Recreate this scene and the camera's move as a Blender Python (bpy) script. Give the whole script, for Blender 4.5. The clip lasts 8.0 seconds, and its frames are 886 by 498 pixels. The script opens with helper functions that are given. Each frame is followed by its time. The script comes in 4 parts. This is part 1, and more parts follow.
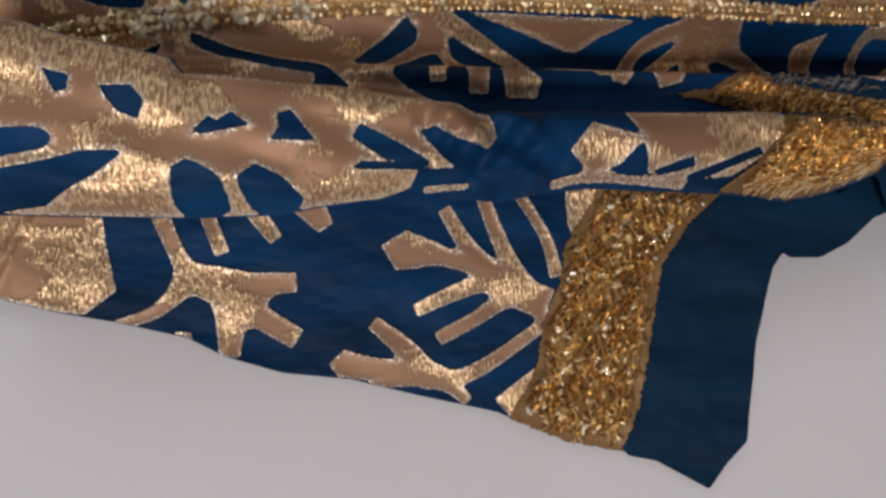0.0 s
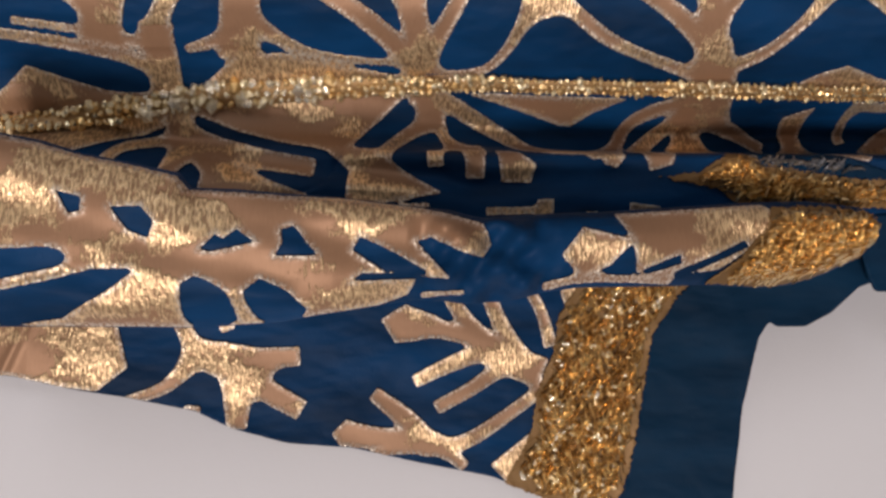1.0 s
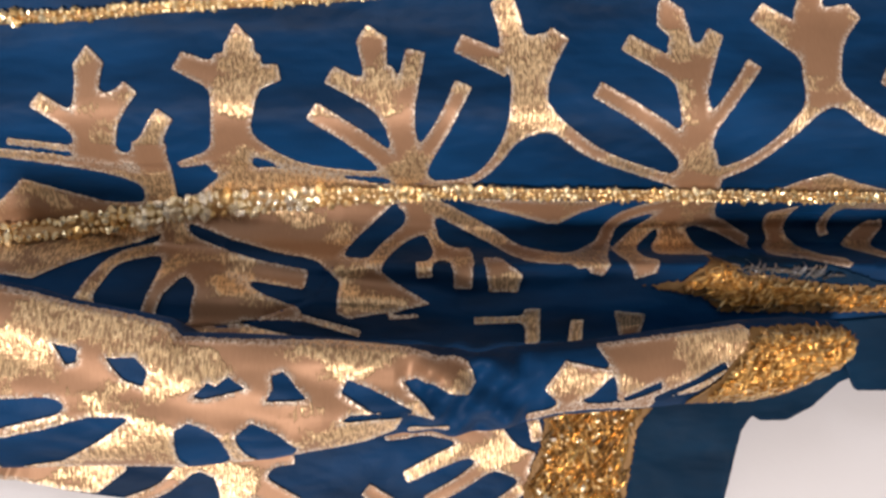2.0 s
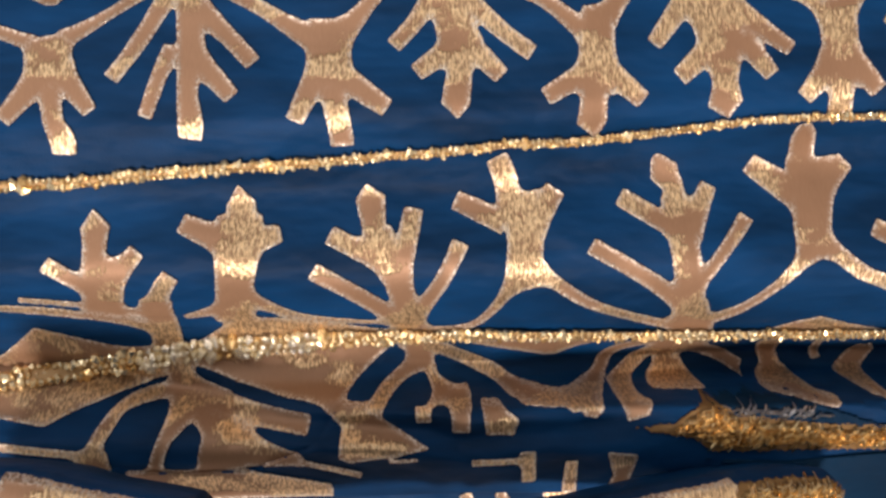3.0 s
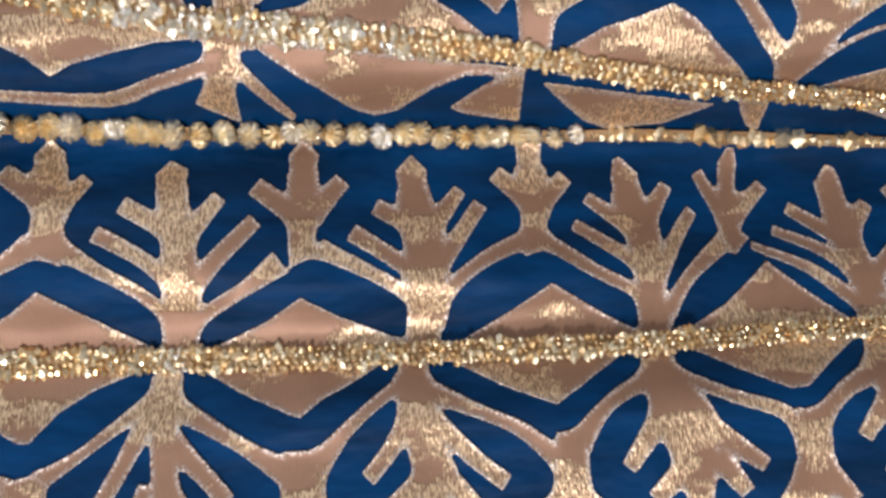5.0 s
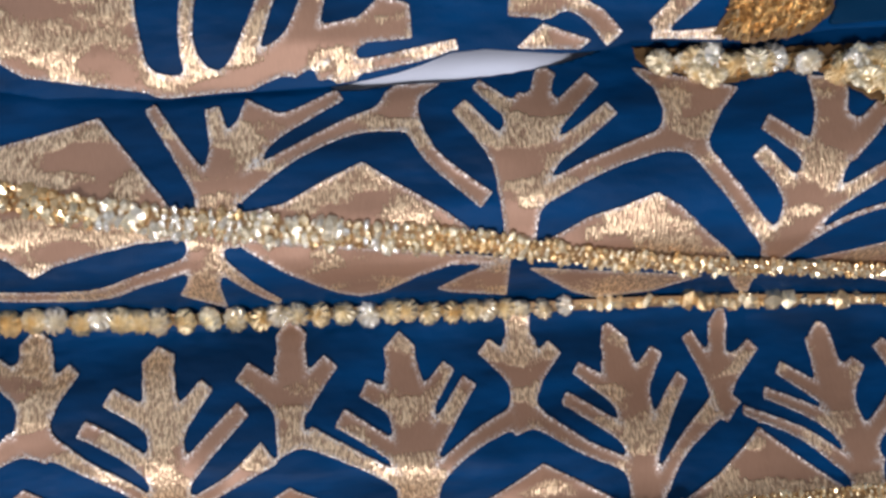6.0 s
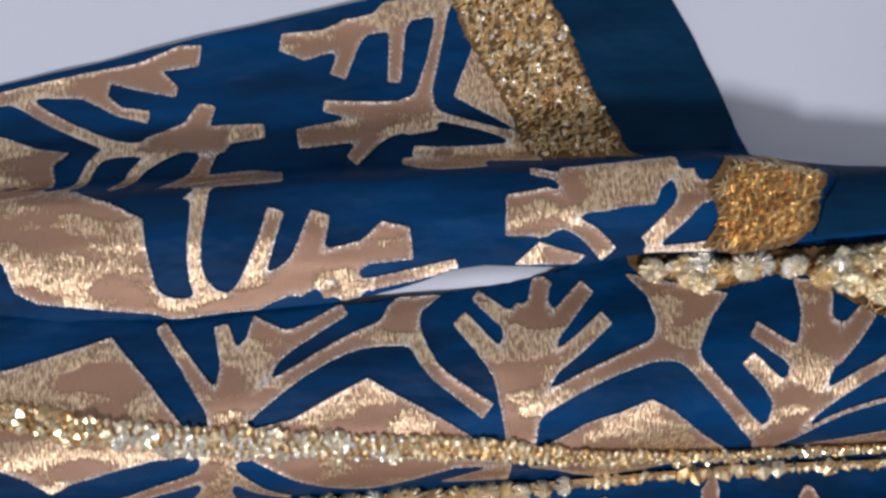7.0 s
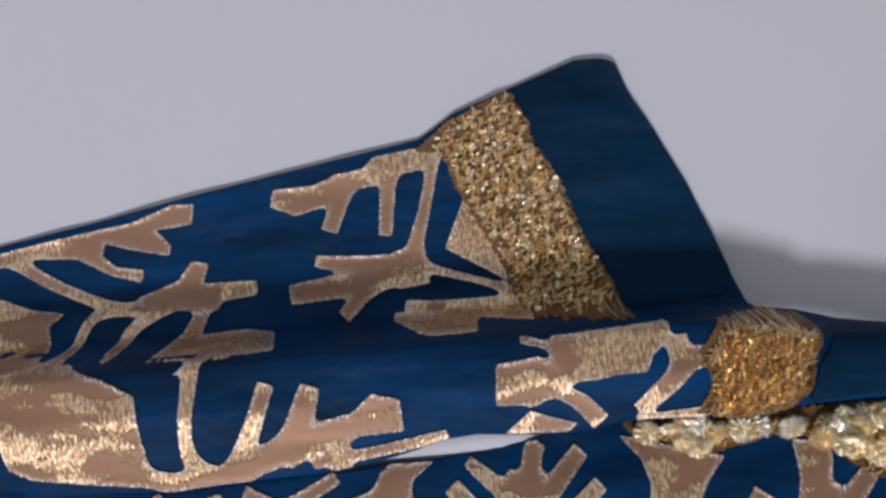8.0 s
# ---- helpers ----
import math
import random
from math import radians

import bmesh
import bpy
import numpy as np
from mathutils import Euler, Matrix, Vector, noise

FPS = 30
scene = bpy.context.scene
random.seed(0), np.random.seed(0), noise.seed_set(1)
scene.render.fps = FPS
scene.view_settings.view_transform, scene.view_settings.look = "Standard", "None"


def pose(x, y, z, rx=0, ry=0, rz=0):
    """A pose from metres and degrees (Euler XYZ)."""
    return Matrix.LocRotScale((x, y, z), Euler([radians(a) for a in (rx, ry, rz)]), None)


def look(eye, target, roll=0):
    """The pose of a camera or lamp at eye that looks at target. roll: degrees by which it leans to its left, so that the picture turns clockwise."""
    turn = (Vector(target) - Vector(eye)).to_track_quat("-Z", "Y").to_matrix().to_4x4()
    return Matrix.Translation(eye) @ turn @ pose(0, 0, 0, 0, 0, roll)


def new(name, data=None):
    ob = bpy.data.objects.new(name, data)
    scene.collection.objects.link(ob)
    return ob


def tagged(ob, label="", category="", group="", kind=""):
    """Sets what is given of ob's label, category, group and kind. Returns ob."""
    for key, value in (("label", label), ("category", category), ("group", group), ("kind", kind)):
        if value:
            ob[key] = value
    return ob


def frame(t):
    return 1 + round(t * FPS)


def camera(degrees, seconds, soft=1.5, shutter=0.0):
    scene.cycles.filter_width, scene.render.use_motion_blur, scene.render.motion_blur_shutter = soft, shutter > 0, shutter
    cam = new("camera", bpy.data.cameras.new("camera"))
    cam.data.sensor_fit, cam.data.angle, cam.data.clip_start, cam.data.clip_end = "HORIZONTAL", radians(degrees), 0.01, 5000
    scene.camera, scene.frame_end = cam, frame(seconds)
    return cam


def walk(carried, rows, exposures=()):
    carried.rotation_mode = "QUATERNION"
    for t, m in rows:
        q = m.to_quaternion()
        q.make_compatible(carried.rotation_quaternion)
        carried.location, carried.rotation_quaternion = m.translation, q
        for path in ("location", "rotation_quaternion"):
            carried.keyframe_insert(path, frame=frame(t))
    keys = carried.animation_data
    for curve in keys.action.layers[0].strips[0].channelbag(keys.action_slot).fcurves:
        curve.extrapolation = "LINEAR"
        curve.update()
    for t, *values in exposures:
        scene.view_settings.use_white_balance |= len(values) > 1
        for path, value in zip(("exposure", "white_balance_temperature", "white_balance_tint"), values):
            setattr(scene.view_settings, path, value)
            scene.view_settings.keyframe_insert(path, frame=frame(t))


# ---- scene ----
# ---- camera ----
cam = camera(54.0, 8.0, soft=2.8)
PATH = [
    (0, 0.0000, 0.0000, 0.3015, 1.71, -2.22, 0.03),
    (0.5, -0.0001, 0.0194, 0.3078, 0.66, -2.05, 0.01),
    (1, 0.0011, 0.0379, 0.3129, -0.43, -2.09, -0.05),
    (2.5, 0.0082, 0.1171, 0.3206, -3.54, -1.60, -0.24),
    (3, 0.0096, 0.1500, 0.3233, -4.48, -1.36, -0.37),
    (3.5, 0.0110, 0.1881, 0.3293, -5.20, -1.36, -0.60),
    (4, 0.0136, 0.2269, 0.3315, -4.09, -1.49, -0.88),
    (4.3, 0.0162, 0.2463, 0.3262, -4.35, -1.49, -0.98),
    (4.5, 0.0163, 0.2593, 0.3217, -4.31, -1.59, -1.11),
    (5.8, 0.0288, 0.3345, 0.3075, -3.01, -1.15, -2.51),
    (6, 0.0279, 0.3486, 0.3078, -3.19, -1.42, -2.75),
    (6.3, 0.0279, 0.3790, 0.3076, -4.24, -1.80, -3.24),
    (6.5, 0.0272, 0.3954, 0.3114, -4.60, -1.94, -3.42),
    (7, 0.0282, 0.4228, 0.3139, -3.85, -2.10, -3.79),
    (7.2, 0.0308, 0.4324, 0.3128, -3.74, -1.78, -3.94),
    (7.5, 0.0363, 0.4470, 0.3101, -3.59, -1.19, -4.33),
    (7.6, 0.0381, 0.4524, 0.3098, -3.49, -1.00, -4.38),
    (8, 0.0443, 0.4733, 0.3098, -2.96, -0.47, -4.91),
]
walk(cam, [(t, pose(x, y, z, rx, ry, rz)) for t, x, y, z, rx, ry, rz in PATH],
     exposures=((0, -0.80, 6720, 14), (0.5, -0.68, 6800, 15), (1, -0.50, 6950, 16), (2.5, 0.26, 7200, 16), (3.5, 0.26, 6850, 16), (4.5, 0.08, 6200, 15), (6.5, -0.18, 5600, 14), (8, -0.48, 5950, 15)))

# ---- light: a ceiling lamp behind the camera's start, an added cool fill, and a dim room ----
world = bpy.data.worlds.new("room_air")
world.use_nodes = True
world.node_tree.nodes["Background"].inputs[0].default_value = (0.82, 0.90, 1.0, 1)
world.node_tree.nodes["Background"].inputs[1].default_value = 0.14
scene.world = world


def area_lamp(name, eye, target, size, watts, colour):
    data = bpy.data.lights.new(name, "AREA")
    data.shape, data.size, data.energy, data.color = "DISK", size, watts, colour
    ob = new(name, data)
    ob.matrix_world = look(eye, target)
    return tagged(ob, "round unseen lamp lighting the cloth", "lamp")


area_lamp("ceiling_lamp", (-0.30, -0.85, 1.95), (0.0, 0.2, 0.0), 0.40, 38.0, (1.0, 0.96, 0.93))
# fill added to brighten slopes facing the far end; no window there
area_lamp("cool_fill", (-0.7, 1.5, 1.8), (0.0, 0.3, 0.0), 0.9, 7.5, (0.84, 0.92, 1.0))


# ---- materials ----
def nodes_of(name):
    m = bpy.data.materials.new(name)
    m.use_nodes = True
    t = m.node_tree
    return m, t, t.nodes["Principled BSDF"]


def node(t, kind, **kw):
    n = t.nodes.new(kind)
    for k, v in kw.items():
        n.inputs[k].default_value = v
    return n


def coords(t, sx=1.0, sy=1.0, sz=1.0):
    tc = t.nodes.new("ShaderNodeTexCoord")
    mp = node(t, "ShaderNodeMapping", Scale=(sx, sy, sz))
    t.links.new(tc.outputs["Object"], mp.inputs["Vector"])
    return mp.outputs["Vector"]


def noise_tex(t, vec, scale, detail=2.0, rough=0.5):
    n = node(t, "ShaderNodeTexNoise", Scale=scale, Detail=detail, Roughness=rough)
    t.links.new(vec, n.inputs["Vector"])
    return n.outputs["Fac"]


def ramp(t, src, stops):
    r = t.nodes.new("ShaderNodeValToRGB")
    while len(r.color_ramp.elements) < len(stops):
        r.color_ramp.elements.new(0.5)
    for e, (p, c) in zip(r.color_ramp.elements, stops):
        e.position, e.color = p, (c if len(c) == 4 else (*c, 1))
    t.links.new(src, r.inputs["Fac"])
    return r.outputs["Color"]


def calc(t, op, a, b):
    m = t.nodes.new("ShaderNodeMath")
    m.operation = op
    for i, v in enumerate((a, b)):
        if isinstance(v, (int, float)):
            m.inputs[i].default_value = v
        else:
            t.links.new(v, m.inputs[i])
    return m.outputs[0]


def blend(t, fac, a, b):
    m = t.nodes.new("ShaderNodeMix")
    m.data_type = "RGBA"
    for i, v in ((0, fac), (6, a), (7, b)):
        if isinstance(v, tuple):
            m.inputs[i].default_value = (*v, 1)
        elif isinstance(v, (int, float)):
            m.inputs[i].default_value = v
        else:
            t.links.new(v, m.inputs[i])
    return m.outputs[2]


def bump(t, height, strength, distance, bsdf):
    b = node(t, "ShaderNodeBump", Strength=1.0, Distance=distance)
    t.links.new(height, b.inputs["Height"])
    if not isinstance(strength, (int, float)):
        t.links.new(strength, b.inputs["Strength"])
    else:
        b.inputs["Strength"].default_value = strength
    t.links.new(b.outputs["Normal"], bsdf.inputs["Normal"])


def tissue_material(name, low):
    """Metallic tissue: smooth taupe cloth with glints painted into its colour in ragged zones, and an overlocked rim of
    pale stitches.
    """
    m, t, p = nodes_of(name)
    streak = noise_tex(t, coords(t, 1300, 400, 500), 1.0, 2.0, 0.6)
    speck = noise_tex(t, coords(t, 1300, 800, 800), 1.0, 1.0)
    weave = noise_tex(t, coords(t, 3400, 300, 300), 1.0, 1.0)
    wave = noise_tex(t, coords(t, 26, 70, 40), 1.0, 2.0)
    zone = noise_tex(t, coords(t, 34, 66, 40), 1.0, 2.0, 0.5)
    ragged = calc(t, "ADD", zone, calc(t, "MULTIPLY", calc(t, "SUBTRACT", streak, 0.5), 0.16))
    glint = ramp(t, ragged, [(low, (0, 0, 0)), (low + 0.045, (1, 1, 1))])
    rim = t.nodes.new("ShaderNodeAttribute")
    rim.attribute_name = "rim"
    stitch = calc(t, "MULTIPLY", rim.outputs["Fac"], ramp(t, speck, [(0.42, (0.1, 0.1, 0.1)), (0.56, (1, 1, 1))]))
    lively = calc(t, "MAXIMUM", glint, stitch)
    height = calc(t, "ADD", calc(t, "MULTIPLY", streak, calc(t, "MULTIPLY_ADD", lively, 1.5)), calc(t, "MULTIPLY", wave, 1.6))
    height.node.inputs[0].links[0].from_node.inputs[1].links[0].from_node.inputs[2].default_value = 0.06
    height = calc(t, "ADD", height, calc(t, "MULTIPLY", weave, 0.08))
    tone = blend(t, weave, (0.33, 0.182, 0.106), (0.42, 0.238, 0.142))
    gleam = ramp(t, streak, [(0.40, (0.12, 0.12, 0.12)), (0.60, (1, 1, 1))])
    # pale gold painted in as highlights on the weft
    tone = blend(t, calc(t, "MULTIPLY", glint, gleam), tone, (1.0, 0.73, 0.43))
    tone = blend(t, stitch, tone, (0.95, 0.85, 0.74))
    t.links.new(tone, p.inputs["Base Color"])
    for key, k, base in (("Metallic", 0.35, 0.38), ("Roughness", -0.17, 0.54)):
        v = calc(t, "MULTIPLY_ADD", lively, k)
        v.node.inputs[2].default_value = base
        t.links.new(v, p.inputs[key])
    bump(t, height, 0.8, 0.0005, p)
    return m


def satin_material(name, dark, light, rough):
    m, t, p = nodes_of(name)
    # lighter crosswise streaks in the colour imitate the satin's sheen
    tone = noise_tex(t, coords(t, 14, 60, 30), 1.0, 3.0, 0.55)
    t.links.new(blend(t, ramp(t, tone, [(0.35, (0, 0, 0)), (0.68, (1, 1, 1))]), dark, light), p.inputs["Base Color"])
    p.inputs["Roughness"].default_value = rough
    p.inputs["Specular IOR Level"].default_value = 0.12
    weave = noise_tex(t, coords(t, 2200, 900, 900), 1.0, 1.0)
    soft = noise_tex(t, coords(t, 45, 90, 60), 1.0, 2.0)
    bump(t, calc(t, "ADD", calc(t, "MULTIPLY", weave, 0.12), calc(t, "MULTIPLY", soft, 2.4)), 0.6, 0.0016, p)
    return m


def metal_material(name, a, b, rough, metal=0.95):
    m, t, p = nodes_of(name)
    info = t.nodes.new("ShaderNodeObjectInfo")
    geo = t.nodes.new("ShaderNodeNewGeometry")
    rnd = calc(t, "FRACT", calc(t, "ADD", info.outputs["Random"], geo.outputs["Random Per Island"]), 0)
    t.links.new(blend(t, rnd, a, b), p.inputs["Base Color"])
    p.inputs["Metallic"].default_value = metal
    p.inputs["Roughness"].default_value = rough
    bump(t, noise_tex(t, coords(t), 1500, 1.0), 0.3, 0.0004, p)
    return m


def plain_material(name, a, b, scale, rough, relief):
    m, t, p = nodes_of(name)
    t.links.new(blend(t, noise_tex(t, coords(t), scale, 4.0), a, b), p.inputs["Base Color"])
    p.inputs["Roughness"].default_value = rough
    bump(t, noise_tex(t, coords(t), scale * 60, 2.0), 0.25, relief, p)
    return m


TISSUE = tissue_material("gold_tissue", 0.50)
# same tissue, with painted glints over more of it
GLINTING = tissue_material("glinting_gold_tissue", 0.475)
SATIN = satin_material("blue_satin", (0.0005, 0.021, 0.066), (0.0010, 0.050, 0.160), 0.55)
PLAIN_BLUE = satin_material("plain_navy_end", (0.0012, 0.018, 0.046), (0.002, 0.031, 0.077), 0.6)
BEAD = metal_material("gold_bead", (0.82, 0.54, 0.23), (1.0, 0.88, 0.60), 0.24, 0.85)
FOIL = metal_material("crimped_foil", (0.88, 0.66, 0.34), (1.0, 0.90, 0.64), 0.26, 0.8)
CRYSTAL = metal_material("pale_sequin", (0.92, 0.78, 0.52), (0.97, 0.91, 0.78), 0.18, 0.8)
THREAD = metal_material("gold_thread", (0.52, 0.27, 0.07), (1.0, 0.80, 0.46), 0.22, 0.85)
BACKING = metal_material("thread_backing", (0.20, 0.11, 0.04), (0.28, 0.16, 0.065), 0.5, 0.4)
FLAKE = metal_material("pale_gold_thread", (0.78, 0.50, 0.20), (1.0, 0.86, 0.56), 0.26, 0.6)
TAPE = metal_material("braid_tape", (0.36, 0.21, 0.09), (0.46, 0.29, 0.14), 0.5, 0.6)
NET = metal_material("silver_thread", (0.25, 0.27, 0.30), (0.6, 0.6, 0.62), 0.35)
SHEET = plain_material("white_sheet_cloth", (0.71, 0.71, 0.755), (0.76, 0.76, 0.80), 9, 0.75, 0.0002)
WALL = plain_material("painted_wall", (0.52, 0.50, 0.47), (0.57, 0.55, 0.52), 3, 0.8, 0.0005)


# ---- heights of the cloth: soft waves with a deep pleat; sections at four places across it (x; y, z in mm) ----
SECTIONS = (
    (-110, ((-200, 3), (25, 3), (40, 16), (50, 24), (60, 22), (70, 12), (78, 6), (92, 6), (98, 10), (108, 22), (119, 33), (129, 32), (138, 27),
            (145, 28), (158, 34), (168, 36), (185, 33), (200, 28), (209, 26), (222, 17), (234, 13), (245, 13), (258, 20), (268, 20),
            (289, 18), (300, 8), (308, 3), (314, 5), (322, 20), (330, 25), (345, 28), (360, 24), (375, 20), (395, 16), (420, 10), (500, 6))),
    (-20, ((-200, 3), (25, 3), (45, 16), (56, 23), (66, 20), (71, 13), (75, 4), (82, 0), (91, 2), (98, 11), (108, 22), (117, 30), (128, 30),
           (145, 22), (152, 25), (162, 32), (170, 37), (185, 34), (200, 28), (214, 26), (227, 18), (238, 11), (246, 12), (257, 20),
           (265, 19), (283, 10), (300, -1), (308, -5), (314, -1), (324, 20), (330, 24), (345, 28), (361, 27), (381, 21), (395, 16), (420, 10), (500, 6))),
    (65, ((-200, 3), (25, 3), (45, 14), (60, 21), (66, 17), (69.5, 14), (72, -14), (80, -18), (85, -10), (90, 0), (97, 11), (108, 21), (119, 28),
          (132, 26), (147, 20), (155, 21), (166, 28), (172, 33), (190, 31), (217, 28), (228, 17), (240, 8), (247, 8), (255, 13),
          (265, 9), (277, 0), (298, -9), (308, -10), (314, -4), (326, 22), (345, 28), (361, 29), (378, 24), (388, 17), (395, 15), (420, 10), (500, 6))),
    (150, ((-200, 3), (25, 3), (45, 10), (60, 12), (69, 12), (72, -24), (80, -28), (85, -20), (91, 0), (100, 12), (112, 22), (125, 24), (140, 20),
           (156, 14), (164, 17), (176, 27), (185, 28), (200, 26), (218, 23), (228, 13), (240, 3), (247, 0), (260, -4), (270, -12),
           (282, -18), (295, -24), (306, -20), (314, -8), (328, 22), (345, 28), (361, 29), (381, 21), (395, 16), (420, 10), (500, 6))))
YT = np.arange(-250, 700, 1.0)


def smooth_line(knots, width):
    z = np.interp(YT, [k[0] for k in knots], [k[1] for k in knots])
    return np.convolve(np.pad(z, 20, mode="edge"), np.hanning(width) / np.hanning(width).sum(), mode="same")[20:-20]


TIGHT = np.clip((92 - YT) / 8, 0, 1)
ZT = [smooth_line(knots, 7) * TIGHT + smooth_line(knots, 21) * (1 - TIGHT) for _, knots in SECTIONS]
FT = smooth_line(((300, 18), (378, 20), (388, 23), (400, 27), (412, 28), (424, 25), (429, 22), (432, -6), (440, -10), (450, -12), (470, -14), (520, -14)), 9)


def h_m(x, y):
    """Height between the sections, eased from one to the next."""
    at = [s[0] / 1000 for s in SECTIONS]
    x, z = np.asarray(x, float), 0.0
    for k, row in enumerate(ZT):
        w = 1.0 - (np.clip((x - at[k]) / (at[k + 1] - at[k]), 0, 1) if k < 3 else 0.0)
        w = w - (1.0 - np.clip((x - at[k - 1]) / (at[k] - at[k - 1]), 0, 1) if k else 0.0)
        z = z + w * np.interp(y * 1000, YT, row) / 1000
    return z


def h_a(x, y):
    return -0.002 - 0.10 * np.clip(x, -0.13, 0.05)


def h_b(x, y):
    return np.interp(x, (-0.2, -0.06, -0.02, 0.024, 0.045, 0.07, 0.11, 0.17), (0.082, 0.081, 0.077, 0.070, 0.066, 0.059, 0.045, 0.034))


def h_f(x, y):
    slump = 9 * np.clip((x - 0.13) / 0.04, 0, 1)
    return np.interp(y * 1000 + slump, YT, FT) / 1000


def line_y(line, x):
    return np.interp(x * 1000, [a for a, _ in line], [b for _, b in line]) / 1000


# ---- seams and edges of the folded cloth (x, y in mm) ----
OA = [(-180.8, -9.8), (-144.8, -6.1), (-133.9, -8), (-114.4, -12.8), (-98.4, -15.6), (-74.7, -21.1), (-61.8, -27.7), (-43.1, -33.3), (-20.2, -35.9), (3.2, -41.8), (31, -48.2), (55.3, -58.7), (75.5, -62.5), (87.7, -65.9), (107, -76.2), (113.2, -67.1), (120.4, -59.1), (124.5, -22.8), (130.4, 2.6), (134.5, 8.6), (137.6, 6.4), (148, 6.4), (158.4, 11.7), (168, 21), (188, 28.3), (188.8, 69.7), (-182.3, 62.3)]
OB = [(-137.4, 15.4), (-101.8, 15.2), (-56.1, 14.6), (-35.3, 15.7), (-23.9, 17.8), (-10.9, 19.7), (2.3, 21.5), (15.8, 20.3), (26.6, 20.4), (39.2, 23), (50.6, 24.5), (91.6, 24.4), (115.1, 23.1), (124.6, 24), (138.2, 27.8), (148.1, 32), (153.8, 38), (153.2, 43.6), (148, 48), (130.7, 49.8), (105.7, 49), (59.2, 45.6), (42.5, 45), (21.9, 43.5), (11.3, 45.8), (-3.7, 47.2), (-18.3, 49), (-32.6, 50), (-46.7, 51.1), (-59.2, 51.5), (-62.1, 55.5), (-74.7, 58.2), (-88.6, 60.9), (-98.4, 64.1), (-110.9, 66.5), (-138.5, 68.4)]
OF = [(-173.6, 459.4), (-131.1, 468.4), (-118.2, 471.4), (-83.9, 476.9), (-45.3, 484.1), (-2.7, 490.9), (40, 497.7), (53.3, 506), (74.9, 513.5), (99.7, 521.8), (109.1, 521.5), (114.1, 519.8), (118.5, 508.8), (127.9, 492.4), (139, 470.4), (150.7, 439.9), (155.3, 426.9), (170.4, 424.2), (180.8, 421.6), (193.8, 420.2), (232.7, 415.4)]
OS = [(-155.5, 394.6), (-108.6, 390.5), (-90.8, 386.8), (-72.1, 386.4), (-53.7, 384.8), (-34.6, 386), (-4.3, 386.7), (3.3, 387.3), (12.9, 388.7), (22.5, 390.4), (30.2, 392.4), (39.8, 395.6), (51.1, 396.4), (60.4, 395.4), (75.4, 394), (90.5, 394.3), (98, 396.3), (109.3, 396.5), (135.5, 394.9), (164.1, 397.5), (187.3, 397.7), (231.4, 397.3)]
OE = [(-164, 401.2), (-113.1, 397.5), (-4.7, 389.8), (2.8, 385.7), (10.5, 385.7), (22, 387.2), (37.4, 387.2), (50.9, 388.2), (66.4, 390.2), (77.2, 392), (88.1, 395), (100.3, 399.7), (138.8, 399.7), (191, 402.4), (236.1, 401.8)]
L1 = [(-196.7, 73.7), (-156.8, 75), (-145.4, 78.1), (-133.2, 80), (-118.8, 81.4), (-104.4, 83.6), (-84.1, 86.8), (-63.4, 89.5), (-42.6, 90.6), (-17.5, 92.2), (20.1, 93.2), (62.3, 92.6), (105.5, 92.1), (150, 91.4), (187, 91.1), (239.2, 90.3)]
L2 = [(-179.8, 146.7), (-142.3, 148.1), (-131, 148.9), (-101.1, 150.4), (-86.1, 152), (-56.1, 154.5), (-26, 156.1), (-1.3, 158.4), (17.8, 159.5), (38.9, 162.1), (62.2, 162.6), (97.4, 166.6), (120.9, 169.4), (136.8, 170.6), (170.4, 171.3), (215.8, 172.9)]
L3 = [(-184.7, 233.9), (-145.2, 233.7), (-133.3, 233.9), (-93.5, 233.9), (-65.4, 233.4), (-33.3, 232.9), (7, 233.2), (47.8, 233.6), (89.2, 233.6), (131.9, 234.8), (153.6, 235.8), (189.8, 236.9), (240.1, 238.1)]
L4 = [(-164.6, 315.8), (-128, 314.7), (-116.9, 314.5), (-80.6, 312.4), (-42.9, 310.4), (-3.3, 310.1), (37.3, 308.5), (79.2, 307.7), (100.6, 307.6), (145.3, 305.8), (205.9, 302.4), (258.7, 300.3)]
L5 = [(-154.2, 363.1), (-118.1, 358.5), (-107.3, 356.8), (-89.1, 352.2), (-71.2, 348.9), (-53.3, 346), (-17.5, 341), (18.9, 337.2), (46.6, 334.3), (74.9, 328.6), (115.8, 322.5), (197.9, 315.2), (252.6, 310.8)]
K1 = [(-188.7, 53), (-138.5, 53.9), (-99.6, 49.3), (-75.1, 46.4), (-53.1, 47.8), (-28.4, 56.7), (-21.1, 69.5), (9.5, 69.6), (51, 69.4), (83.1, 69.6), (116.2, 69.9), (146.1, 70.1), (180, 65.9), (229.4, 61.2)]
K3 = [(-189.7, 104.1), (-139.7, 103), (-110.5, 102.1), (-80.3, 102.8), (-54.3, 103.2), (-28.9, 99.4), (7.6, 96.6), (40.8, 95.9), (82.7, 95.3), (104.7, 93.5), (148.7, 92.8), (185.1, 92.8), (234.9, 93.3)]
K6 = [(-160.9, 435.2), (-109.1, 432), (-60.5, 429.1), (-16.6, 428), (10, 429.3), (29.2, 430), (75.4, 430.3), (113.9, 429.6), (150.6, 427.6), (246.9, 421.6)]
